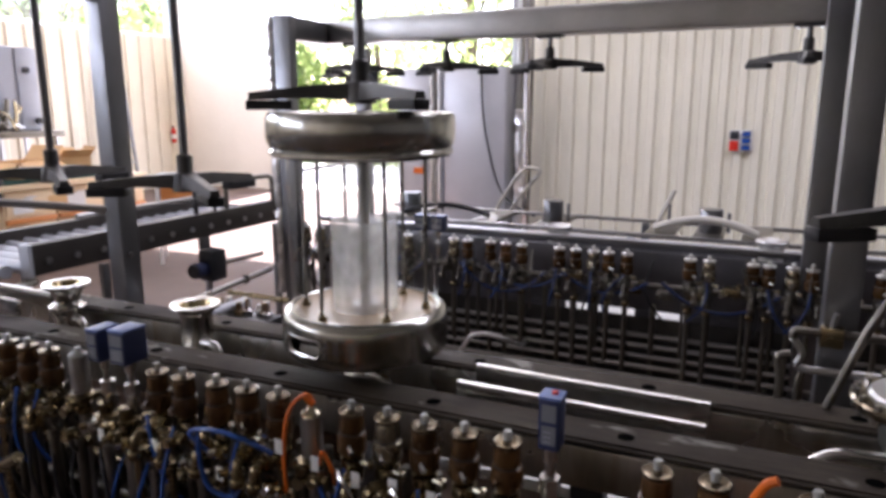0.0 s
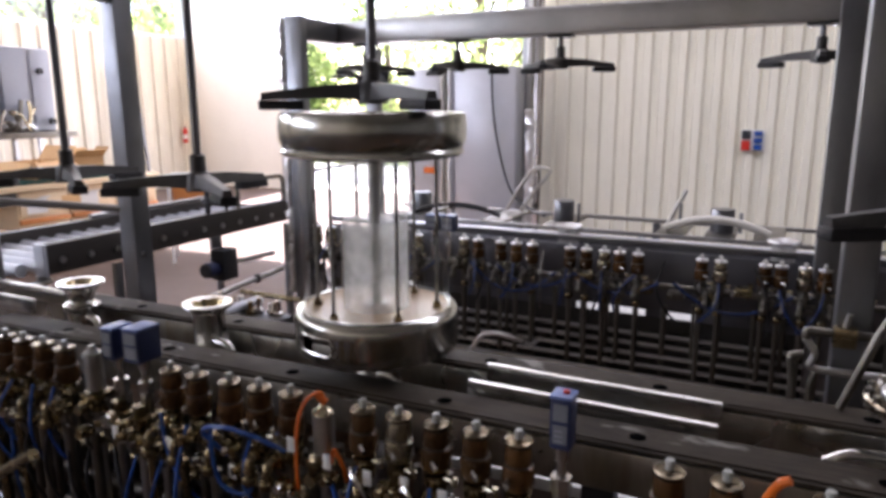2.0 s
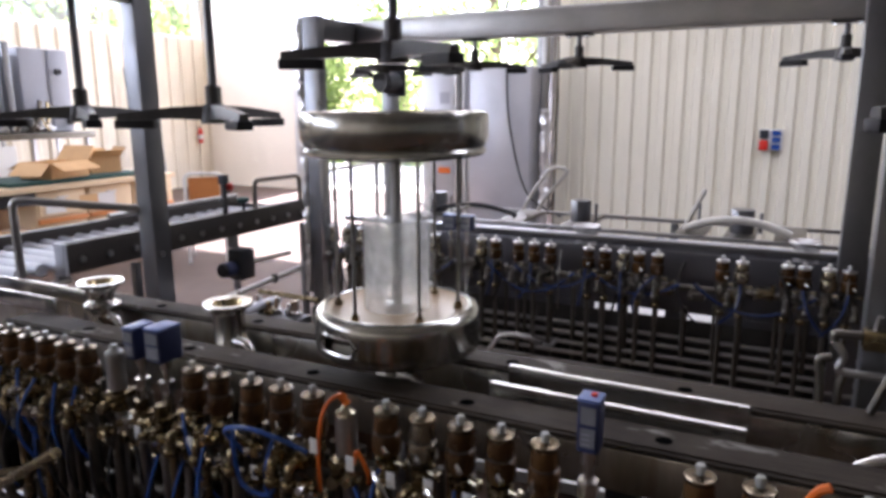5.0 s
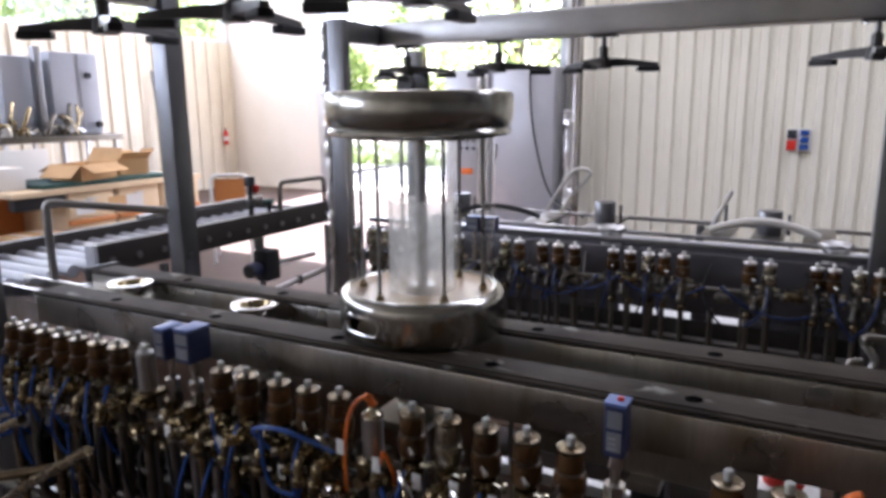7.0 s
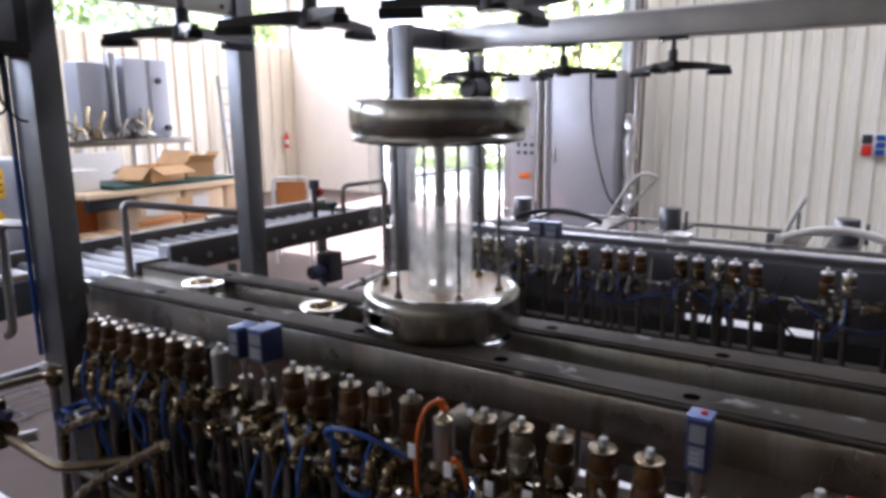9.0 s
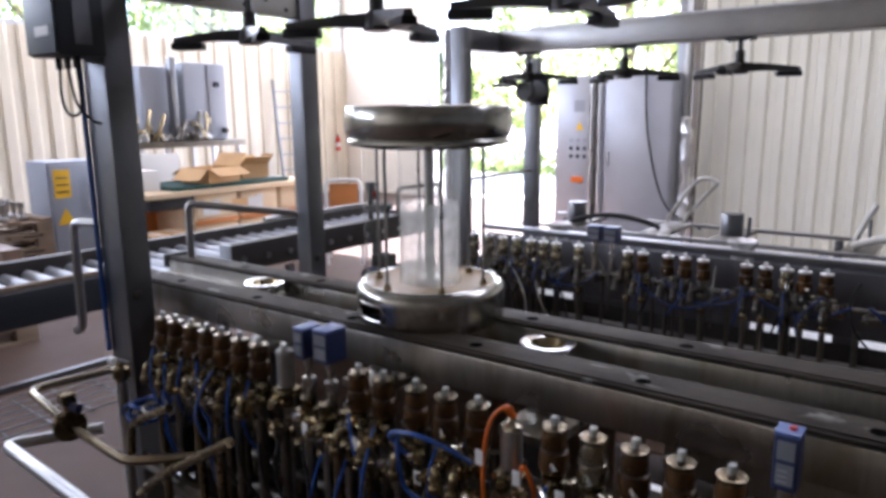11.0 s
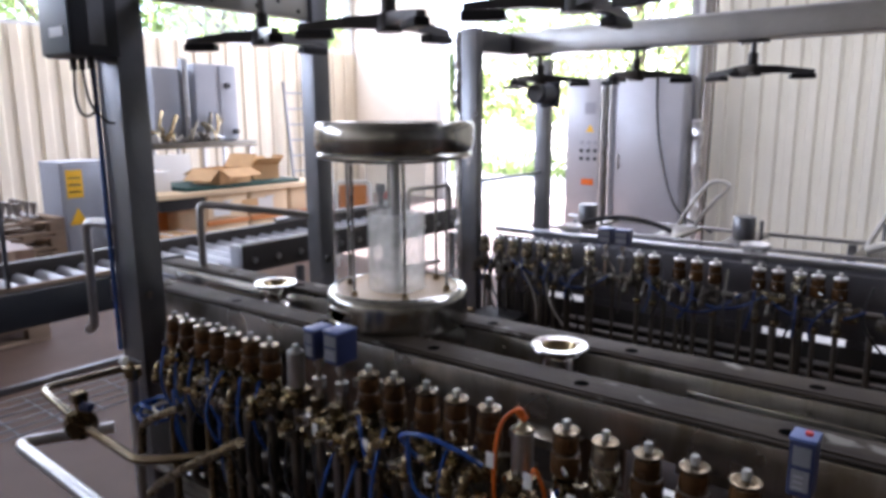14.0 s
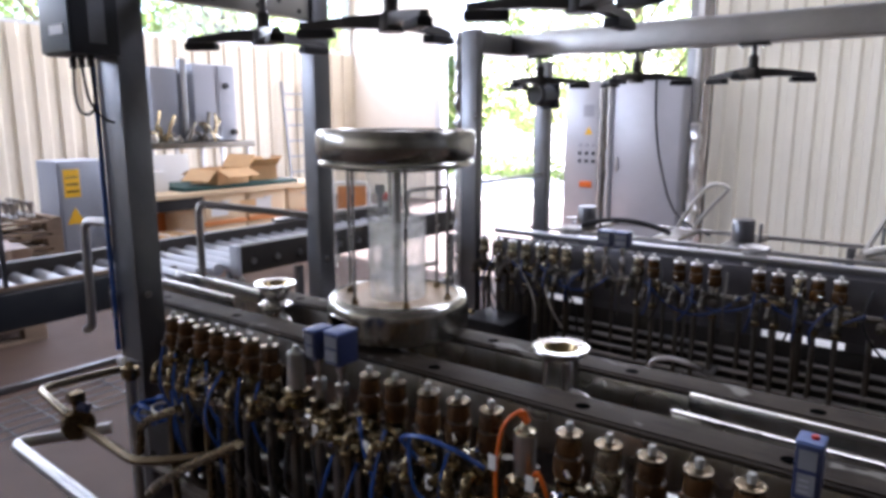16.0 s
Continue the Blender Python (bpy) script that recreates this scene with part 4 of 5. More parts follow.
# pipe work beside the last column
pipe([(1.401, 0.25, 1.03), (1.401, 0.25, 1.046), (1.53, 0.25, 1.048), (1.75, 0.25, 1.052), (1.75, 0.25, 0.0)], 0.009, DULL, "bright steel pipe bent along the last column", 0.02, "end pipes")
pipe([(1.401, 0.25, 1.03), (1.424, 0.25, 1.0), (1.41, 0.25, 0.97), (1.43, 0.25, 0.965), (1.72, 0.25, 0.972), (1.72, 0.25, 0.0)], 0.008, STEEL, "bright steel pipe bent along the last column", 0.015, "end pipes")
pipe([(1.401, 0.262, 0.99), (1.376, 0.262, 0.985), (1.385, 0.262, 0.93), (1.385, 0.262, 0.0)], 0.009, DULL, "upright steel pipe beside the last column", 0.02, "end pipes")
pipe([(1.43, 0.27, 0.965), (1.419, 0.27, 0.93), (1.419, 0.27, 0.0)], 0.008, DULL, "upright steel pipe beside the last column", 0.02, "end pipes")
pv = thing("drain_cock", pose(1.47, 0.25, 1.047), "small tarnished drain cock on a bent pipe", "valve")
part("body", box(B(), -0.022, 0.022, -0.016, 0.016, -0.026, 0.016, 0.005), BRASS, pv)
part("lever", cyl(B(), (0, 0, 0.016), (0.005, -0.005, 0.045), 0.006, 8), STEEL, pv)

# floor-side pipe run beside the column
pipe([(-0.95, 0.10, 0.66), (-1.12, -0.18, 0.63), (-1.16, -0.46, 0.63), (-0.76, -0.508, 0.63), (-0.44, -0.522, 0.63), (-0.36, -0.47, 0.64), (-0.22, -0.36, 0.66)], 0.0135, DULLBRASS, "bent polished steel pipe with a flanged valve", 0.05)
pipe([(-1.13, -0.25, 0.425), (-1.28, -0.51, 0.42), (-0.73, -0.525, 0.42), (-0.35, -0.55, 0.42), (-0.1, -0.40, 0.44)], 0.021, STEEL, "bent polished steel pipe near the floor", 0.05)
pipe([(-0.479, -0.470, 0.503), (-0.426, -0.470, 0.549), (-0.319, -0.470, 0.622), (-0.055, -0.470, 0.777)], 0.013, BRASS, "tarnished brass pipe sloping below the valves", 0.03)
pipe([(-0.527, -0.460, 0.603), (-0.513, -0.460, 0.687), (-0.462, -0.460, 0.719), (-0.317, -0.460, 0.788)], 0.011, BRASS, "tarnished pipe bent beside the column", 0.02)
single("valve_housing", box(B(), -0.60, -0.36, -0.40, -0.30, 0.56, 0.70, 0.015), BLACK, "dark valve housing beside the column", "housing")
single("floor_rail", box(B(), -2.97, -2.93, -2.5, 0.9, 0.0, 0.035, 0.004), PAINTSTEEL, "dark steel rail lying on the floor", "rail")
wt = thing("wire_tray", pose(0, 0, 0), "thin wire cable tray lying on the floor", "cable tray")
for k in range(6):
    part("wire", tube(B(), [(-2.80 + 0.1 * k, -1.6, 0.012), (-2.80 + 0.1 * k, 1.2, 0.012)], 0.004, 6), PAINTSTEEL, wt)
for k in range(14):
    part("cross_wire", tube(B(), [(-2.81, -1.55 + 0.2 * k, 0.005), (-2.29, -1.55 + 0.2 * k, 0.005)], 0.0035, 6), PAINTSTEEL, wt)
f = thing("butterfly_valve", pose(-0.78, -0.506, 0.63), "tarnished brass butterfly valve in a pipe", "valve")
bm = B()
cyl(bm, (-0.012, 0.002, 0), (0.012, -0.002, 0), 0.045, 24), cyl(bm, (0, 0, 0.04), (0, 0, 0.075), 0.012, 12)
part("flange", bm, BRASS, f)
part("actuator", box(B(), -0.02, 0.02, -0.02, 0.02, 0.07, 0.10, 0.004), BRASS, f)
part("plug", cyl(B(), (0.02, 0, 0.06), (0.05, 0.01, 0.06), 0.013, 12), BLUE, f)
f = thing("check_valve", pose(-0.66, -0.40, 0.79), "dark round valve beside the column", "valve")
part("body", lathe(B(), [(0, -0.028), (0.016, -0.028), (0.017, -0.02), (0.026, -0.016), (0.026, 0.012), (0.015, 0.018), (0.012, 0.03), (0, 0.03)], 16), BRASS, f)
part("lever", box(B(), -0.008, 0.05, -0.006, 0.006, 0.0305, 0.037, 0.002), CASTARM, f)
part("knob", cyl(B(), (-0.05, 0, 0.02), (-0.03, 0, 0.02), 0.014, 12), WHITELABEL, f)
pipe([(-0.66, -0.40, 0.0), (-0.66, -0.40, 0.765)], 0.014, STEEL, "upright steel pipe beside the column", 0)
hose([(-0.843, -0.338, 2.3), (-0.845, -0.338, 1.6), (-0.845, -0.338, 1.1), (-0.843, -0.338, 0.8)], 0.0075, BLUEHOSE, "blue cable running down the column", "cable")

e = thing("control_box", pose(-0.78, -0.44, 1.668), "dark instrument box mounted high on the column", "control box")
part("housing", box(B(), -0.085, 0.085, -0.02, 0.109, 0, 0.30, 0.008), DARKBOX, e)
part("front", box(B(), -0.083, 0.083, -0.026, -0.0205, 0.005, 0.295, 0.004), TEAL, e, "dark teal front cover")
part("display", box(B(), -0.05, 0.05, -0.029, -0.0265, 0.19, 0.25), GREYTEXT, e)
part("display", box(B(), -0.02, 0.06, -0.029, -0.0265, 0.05, 0.075), WHITELABEL, e)
part("side_panel", box(B(), 0.0855, 0.088, 0.025, 0.07, 0.03, 0.27), GREYTEXT2, e, "pale side panel")
for k in range(3):
    part("gland", cyl(B(), (-0.05 + 0.05 * k, 0.04, 0), (-0.05 + 0.05 * k, 0.04, -0.03), 0.009, 10), BLACK, e)
hose([(-0.83, -0.40, 1.64), (-0.835, -0.40, 1.56), (-0.80, -0.40, 1.515), (-0.75, -0.39, 1.53), (-0.73, -0.40, 1.64)], 0.004, BLACK, "black cable hanging under the control box", "cable")
hose([(-0.78, -0.40, 1.64), (-0.775, -0.39, 1.55), (-0.76, -0.36, 1.50), (-0.75, -0.337, 1.49)], 0.004, BLACK, "black cable hanging under the control box", "cable")


# ---- the rear line ----
FAR_X = (-0.637, -0.556, -0.478, -0.404, -0.33, -0.264, -0.2, -0.092, 0.13, 0.195, 0.298, 0.366, 0.436, 0.594, 0.66, 0.731, 0.79, 0.86, 1.091, 1.156, 1.304, 1.356, 1.431, 1.492, 1.62, 1.70)
rnd = random.Random(8)
for n, x in enumerate(FAR_X):
    kind = "steel" if n < 9 or n in (15, 19, 22) else "bronze"
    valve(x, 1.35, 0.965, kind, (0.46, 0.55, 0.62, 0.52)[n % 4], rnd.uniform(-30, 30), "steel valve actuator on the rear line" if kind == "steel" else "bronze valve actuator on the rear line", "rear valve row", REAR_VALVES)
    if n % 2:
        hose(curl((x, 1.31, 0.87), (x + rnd.uniform(-0.1, 0.1), 1.30, 0.72), (rnd.uniform(-0.03, 0.03), -0.03, 0), 0), 0.0045, DARKBLUE, "thin dark blue air hose on the rear valves", "hose", "rear air hoses")
for k in range(8):
    z = 0.605 - 0.036 * k
    pipe([(-0.25, 1.42 - 0.02 * k, z), (2.6, 1.42 - 0.02 * k, z)], 0.0095, STEEL, "long steel header pipe under the rear valves", 0, "rear header pipes")
rb = thing("rear_machine_bed", pose(0, 0, 0), "dark steel bed of the rear keg line", "machine frame")
part("front_plate", box(B(), -0.66, 2.7, 1.50, 1.512, 0.686, 0.93, 0.003), LILAC, rb)
for x0, x1 in ((-0.66, -0.385), (-0.19, 0.585), (0.875, 0.96), (1.085, 2.7)):
    part("filler_plate", box(B(), x0, x1, 1.501, 1.511, 0.657, 0.6855, 0.001), LILAC, rb)
part("rail", box(B(), -0.68, 2.7, 1.50, 1.53, 0.945, 0.968, 0.004), PAINTSTEEL, rb)
part("rail", box(B(), -0.68, 2.7, 1.80, 1.83, 0.895, 0.918, 0.004), ROLLER, rb)
part("back_plate", box(B(), -0.66, 2.7, 1.89, 1.90, 0.62, 0.88, 0.003), LILAC, rb)
for x in (-0.2, 1.2, 2.5):
    part("pan_leg", box(B(), x, x + 0.04, 1.07, 1.11, 0, 0.249), PAINTSTEEL, rb)
for x in (-0.5, 0.5, 1.4, 2.3):
    part("leg", box(B(), x, x + 0.06, 1.6, 1.66, 0, 0.66, 0.004), PAINTSTEEL, rb)
# Added dark sheet stands for the dirty, shaded floor behind the header pipes.
part("dark_floor_sheet", box(B(), -0.66, 2.7, 1.50, 1.512, 0.06, 0.656, 0.003), DARKPLATE, rb)
part("drip_pan", box(B(), -0.30, 2.7, 1.05, 1.49, 0.25, 0.26, 0.003), BROWNPLATE, rb)
# White tray stands for daylight showing through the gaps in the front plate.
part("daylight_tray", box(B(), -0.66, 2.7, 1.513, 1.80, 0.645, 0.656, 0.003), WHITELABEL, rb, "white tray standing for daylight through the plate gaps")
pipe([(0.225, 1.200, 0.502), (0.245, 1.200, 0.530), (0.275, 1.200, 0.581), (0.342, 1.200, 0.598), (0.408, 1.200, 0.589), (0.458, 1.3, 0.529), (0.458, 1.40, 0.529)], 0.010, RIMSTEEL, "bright bent steel pipe end on the rear line", 0.02)
single("steel_strip", box(B(), 0.50, 0.86, 1.262, 1.27, 0.385, 0.397, 0.002), POLISH, "bright steel strip low on the rear line", "rail", "bright strips")
rnd = random.Random(31)
for k in range(22):
    x = -0.62 + 0.105 * k + rnd.uniform(-0.012, 0.012)
    z0, z1 = rnd.uniform(0.30, 0.42), rnd.uniform(0.72, 0.86)
    pipe([(x, 1.385, z1), (x, 1.385, z0), (x, 1.43, z0 - 0.02)], rnd.choice((0.007, 0.009, 0.011)), DULL, "thin dark steel drop pipe on the rear line", 0.02, "rear drop pipes")
for k in range(20):
    x = -0.60 + 0.115 * k
    b = thing("fitting_block", pose(x, 1.33, rnd.uniform(0.80, 0.84)), "small tarnished fitting block on the rear line", "fitting", "rear fittings")
    bm = B()
    box(bm, -0.03, 0.03, -0.018, 0.05, -0.014, 0.014, 0.004), cyl(bm, (-0.02, -0.018, 0), (-0.02, -0.04, 0), 0.01, 10), cyl(bm, (0.022, 0, 0.014), (0.022, 0, 0.035), 0.009, 10)
    part("block", bm, rnd.choice((BRASS, DULL, DULL)), b)
rnd = random.Random(77)
for k in range(34):
    x = -0.62 + 0.07 * k + rnd.uniform(-0.02, 0.02)
    b = thing("pipe_clip", pose(x, 1.375, 0.822, 0, 0, rnd.uniform(-12, 12)), "small steel pipe clip with a bolt on the header pipe", "clip", "pipe clips")
    part("band", box(B(), -0.008, 0.008, -0.018, 0.018, -0.016, 0.018, 0.003), rnd.choice((STEEL, DULL, POLISH)), b)
    part("bolt", cyl(B(), (0, -0.018, 0.006), (0, -0.032, 0.006), 0.006, 6), POLISH, b)
for k in range(9):
    x = -0.55 + 0.26 * k + rnd.uniform(-0.05, 0.05)
    hose(curl((x, 1.335, 0.93), (x + rnd.uniform(-0.09, 0.12), 1.32, 0.69), (rnd.uniform(-0.05, 0.05), -0.03, 0), 0), 0.004, rnd.choice((BLACK, BLACK, DULL, DULL)), "thin dark control line on the rear valves", "hose", "rear control lines")
pipe([(-0.64, 1.375, 0.822), (2.6, 1.375, 0.822)], 0.012, DULL, "long steel header pipe behind the rear fittings", 0, "rear header pipes")
for x0, x1, d in ((0.18, 0.55, 0.10), (0.30, 0.62, 0.07), (-0.45, -0.1, 0.06), (1.0, 1.4, 0.09), (0.62, 0.95, 0.06), (-0.3, 0.02, 0.08)):
    hose(sag((x0, 1.30, 0.86), (x1, 1.30, 0.85), d), 0.0055, DARKBLUE, "dark blue air hose sagging along the rear line", "hose", "rear air hoses")
for k in range(7):
    x = -0.62 + 0.07 * k
    hose(curl((x, 1.30, 0.84), (x + 0.1, 1.28, 0.60), (rnd.uniform(-0.06, 0.06), -0.02, 0), 0), 0.0045, rnd.choice((WHITEHOSE, BLACK)), "thin loose cable at the end of the rear line", "cable", "rear cables")
single("floor_box", box(B(), -0.60, -0.36, 1.10, 1.32, 0.0, 0.62, 0.02), BLACK, "dark housing standing at the end of the rear line", "housing")
for x in (-0.02, 0.055):
    s = sensor(x, 1.36, 0.975, 0.06, 0.05, 0.06, "dark blue switch box on the rear line", "rear switches")
for x in (0.5, 1.36, -0.35):
    h = thing("rear_cup", pose(x, 1.66, 0), "grey steel cup of a rear treatment head", "machine head", "rear treatment heads")
    part("cup", lathe(B(), [(0.02, 0.97), (0.055, 0.985), (0.06, 0.98), (0.06, 0.97), (0.045, 0.955), (0.042, 0.66), (0, 0.66)], 24), STEEL, h)
m = thing("gear_motor", pose(-0.715, 1.95, 1.60), "dark gear motor with bracket on the slim column", "motor")
bm = B()
cyl(bm, (0.05, 0.03, 0.02), (0.05, -0.10, 0.02), 0.055, 18), box(bm, 0.0, 0.11, 0.03, 0.049, -0.05, 0.10, 0.004)
part("body", bm, DARKBOX, m)
part("fin", cyl(B(), (0.05, -0.10, 0.02), (0.05, -0.12, 0.02), 0.047, 18), CASTARM, m)
part("arm", box(B(), -0.22, 0.0, 0.0, 0.03, 0.05, 0.07, 0.003), CASTARM, m)
single("tie_bar", tube(B(), [(-0.70, 1.42, 1.20), (-0.72, 2.0, 1.20)], 0.008, 10), STEEL, "thin steel tie bar between columns", "bar")

rnd = random.Random(4)
bm = tube(B(), [(-0.806 + rnd.uniform(-0.005, 0.005), 1.375 + rnd.uniform(-0.008, 0.008), 0.60 + 0.022 * k) for k in range(60)], 0.021, 12)
for v in bm.verts:
    v.co += Vector((rnd.uniform(-0.004, 0.004), rnd.uniform(-0.004, 0.004), 0))
single("wrapped_hose", bm, RIMSTEEL, "pale foil-wrapped hose running up the rear column", "hose")

# pipe ends and loose fittings at the end of the rear line
em = thing("end_manifold", pose(0, 0, 0), "pale steel pipes and brass fittings on a low stand", "pipework")
part("stand", box(B(), -0.60, -0.20, 0.50, 0.60, 0.74, 0.77, 0.004), PAINTSTEEL, em)
for x in (-0.58, -0.26):
    part("leg", box(B(), x, x + 0.04, 0.53, 0.57, 0, 0.74, 0.003), PAINTSTEEL, em)
part("pipe", tube(B(), [(-0.539, 0.419, 0.800), (-0.620, 1.059, 0.800)], 0.011, 12), STEEL, em)
part("knob", lathe(B(), [(0, 0.02), (0.012, 0.016), (0.014, 0), (0.012, -0.016), (0, -0.02)], 12, (-0.596, 0.867, 0.800)), BLACK, em)
part("pipe", tube(B(), [(-0.377, 0.443, 0.800), (-0.373, 0.621, 0.800)], 0.016, 12), ROLLER, em, "thick pale pipe stub")
part("pipe", tube(B(), [(-0.459, 0.622, 0.820), (-0.181, 0.619, 0.820)], 0.010, 12), BRASS, em, "tarnished brass pipe")
rnd = random.Random(63)
for k in range(12):
    x, y = -0.56 + 0.03 * k + rnd.uniform(-0.01, 0.01), 0.55 + rnd.uniform(-0.035, 0.035)
    bm = lathe(B(), [(0, 0), (0.017, 0), (0.019, 0.006), (0.019, 0.016), (0.011, 0.02), (0.011, 0.034 + 0.012 * (k % 3)), (0, 0.036 + 0.012 * (k % 3))], 12, (x, y, 0.7702))
    part("fitting", bm, (RIMSTEEL, BRASS, POLISH)[k % 3], em)

# bench behind the rear line with grey cylinders and hoses
rk = thing("service_rack", pose(0, 0, 0), "low steel rack behind the rear line", "rack")
for y in (2.22, 2.68):
    part("rail", box(B(), -0.9, 2.4, y - 0.012, y + 0.012, 0.855, 0.874, 0.003), STEEL, rk)
for x in (0.26, 1.08, -0.62, 0.85, -0.1, 1.3):
    part("bracket", box(B(), x - 0.07, x + 0.07, 2.235, 2.665, 0.858, 0.8745, 0.002), DULL, rk)
for x in (-0.85, 0.7, 2.3):
    for y in (2.2, 2.66):
        part("leg", box(B(), x, x + 0.04, y, y + 0.04, 0, 0.85, 0.003), PAINTSTEEL, rk)
for x in (0.26, 1.08, -0.62):
    c = thing("grey_cylinder", pose(x, 2.4, 0.875), "grey steel cylinder standing on the rack", "cylinder", "grey cylinders")
    part("shell", lathe(B(), [(0, 0), (0.055, 0), (0.056, 0.004), (0.056, 0.112), (0.053, 0.116), (0, 0.116)], 28), PAINTSTEEL, c)
    part("pipe", cyl(B(), (0.085, 0.0, 0), (0.085, 0, 0.10), 0.008, 10), PAINTSTEEL, c)
hose([(-0.15, 2.6, 0.885), (-0.10, 2.6, 0.98), (0.0, 2.6, 1.12), (0.06, 2.6, 1.145), (0.11, 2.6, 1.13), (0.10, 2.6, 1.10), (0.0, 2.6, 0.98), (-0.06, 2.6, 0.885)], 0.011, WHITEHOSE, "looped white hose standing on the rack")
hose(sag((0.82, 2.3, 0.89), (1.30, 2.3, 0.89), -0.06), 0.02, WHITEHOSE, "thick pale hose lying on the rack")
hose([(0.80, 2.55, 0.875), (0.83, 2.55, 0.95), (0.88, 2.55, 1.06)], 0.012, WHITEHOSE, "white hose end pointing up from the rack")
hose(sag((-0.62, 2.3, 0.885), (-0.10, 2.35, 0.885), -0.055), 0.014, BLACK, "black hose lying on the rack")
hose([(0.87, 2.45, 0.87), (0.87, 2.45, 1.0)], 0.008, PAINTSTEEL, "short upright steel pin on the rack", "pin")


# ---- roller conveyor across the end of the lines ----
cv = thing("roller_conveyor", pose(0, 0, 0), "roller conveyor with zinc rollers and dark side frames", "conveyor")
part("side_frame", box(B(), -1.66, -1.61, -1.9, 1.78, 0.87, 0.974, 0.004), DARKPLATE, cv)
part("side_frame", box(B(), -1.36, -1.31, -1.9, -0.1, 0.80, 0.925, 0.004), DARKBOX, cv, "deep dark side frame")
part("end_strip", box(B(), -1.362, -1.345, -1.9, -0.1, 0.9255, 0.942, 0.002), PALLETWOOD, cv, "tan wear strip at the roller ends")
part("guard_post", box(B(), -1.352, -1.336, -0.462, -0.448, 0.9425, 1.3, 0.002), PAINTSTEEL, cv)
part("side_frame", box(B(), -1.14, -1.09, 0.30, 1.78, 0.886, 1.0, 0.004), DARKPLATE, cv)
roller = mesh("roller", cyl(B(), (-1.608, 0, 0.912), (-1.142, 0, 0.912), 0.024, 14), ROLLER)
short_roller = mesh("roller", cyl(B(), (-1.608, 0, 0.912), (-1.362, 0, 0.912), 0.024, 14), ROLLER)
for k in range(45):
    r = part("roller", roller if k > 22 else short_roller, None, cv)
    r.location.y = -1.85 + 0.08 * k
for k in range(12):
    part("bolt", cyl(B(), (-1.089, 0.36 + 0.12 * k, 0.935), (-1.082, 0.36 + 0.12 * k, 0.935), 0.013, 8), STEEL, cv)
for y in (-1.6, -0.78, 0.6, 1.7):
    for x in (-1.64, -1.13 if y > 0 else -1.355):
        part("leg", box(B(), x, x + 0.03, y, y + 0.03, 0.02, 0.8 if x < -1.3 and x > -1.5 else 0.868, 0.003), PAINTSTEEL, cv)
        part("foot", cyl(B(), (x + 0.018, y + 0.018, 0), (x + 0.018, y + 0.018, 0.02), 0.04, 16), STEEL, cv)
pipe([(-0.755, 0.37, 1.148), (-1.05, 0.10, 1.195), (-1.05, 0.10, 0.86), (-1.12, 0.32, 0.86)], 0.014, STEEL, "bent steel guard tube on the column", 0.03, "guard tubes", "guard_tube")
pipe([(-0.846, -0.29, 1.185), (-1.007, -0.33, 1.185), (-1.02, -0.33, 0.84), (-1.06, -0.33, 0.82)], 0.014, STEEL, "bent steel guard tube on the column", 0.03, "guard tubes", "guard_tube")
pipe([(-1.115, 1.346, 1.0), (-1.115, 1.346, 1.137), (-1.115, 1.70, 1.132), (-1.115, 1.70, 1.0)], 0.012, DULL, "bent steel guard hoop on the conveyor frame", 0.04, "guard tubes", "guard_tube")
pipe([(-1.635, -0.75, 0.974), (-1.635, -0.75, 1.09), (-1.635, -1.3, 1.09), (-1.635, -1.3, 0.974)], 0.014, STEEL, "bent steel guard hoop on the conveyor", 0.05, "guard tubes", "guard_tube")
pipe([(-1.635, 0.9, 0.987), (-1.635, 1.76, 0.987)], 0.012, STEEL, "steel side guide of the conveyor", 0, "guard tubes", "guard_tube")


part("end_plate", box(B(), -1.608, -1.142, 1.74, 1.76, 0.872, 0.95, 0.003), PAINTSTEEL, cv)
dm = thing("drive_motor", pose(-1.06, 1.165, 0.75), "dark blue gear motor hung under the roller conveyor", "motor")
part("gearbox", box(B(), -0.045, 0.045, -0.045, 0.05, -0.07, 0.08, 0.012), DARKBOX, dm)
part("motor", cyl(B(), (-0.01, -0.046, -0.01), (-0.01, -0.105, -0.01), 0.036, 18), BLUE, dm)
part("fan_cover", cyl(B(), (-0.01, -0.1055, -0.01), (-0.01, -0.118, -0.01), 0.032, 18), DARKBOX, dm)
part("bracket", box(B(), -0.05, -0.035, -0.03, 0.03, 0.0805, 0.136, 0.003), PAINTSTEEL, dm)
part("shaft", cyl(B(), (0, 0.05, 0.0), (0, 0.36, -0.01), 0.013, 12), STEEL, dm)
sc = thing("barcode_scanner", pose(-1.115, 1.14, 1.0), "dark sensor post with red button beside the rollers", "sensor")
part("post", box(B(), -0.009, 0.009, -0.009, 0.009, 0, 0.16, 0.002), BLACK, sc)
part("head", box(B(), -0.018, 0.018, -0.018, 0.018, 0.14, 0.185, 0.004), DARKBOX, sc)
part("clamp", box(B(), -0.016, 0.016, -0.022, 0.022, 0.05, 0.075, 0.003), CASTARM, sc)
part("red_button", lathe(B(), [(0, 0.145), (0.016, 0.14), (0.021, 0.125), (0.018, 0.112), (0.01, 0.105), (0, 0.105)], 14, (0, 0.036, 0)), RED, sc, "red plastic mushroom button")
part("bracket", box(B(), -0.006, 0.006, 0.009, 0.036, 0.098, 0.106), BLACK, sc)
gk = thing("clamp_post", pose(-1.115, 1.264, 1.0), "dark green clamping knob on a short post", "knob")
part("post", cyl(B(), (0, 0, 0), (0, 0, 0.04), 0.007, 10), BLACK, gk)
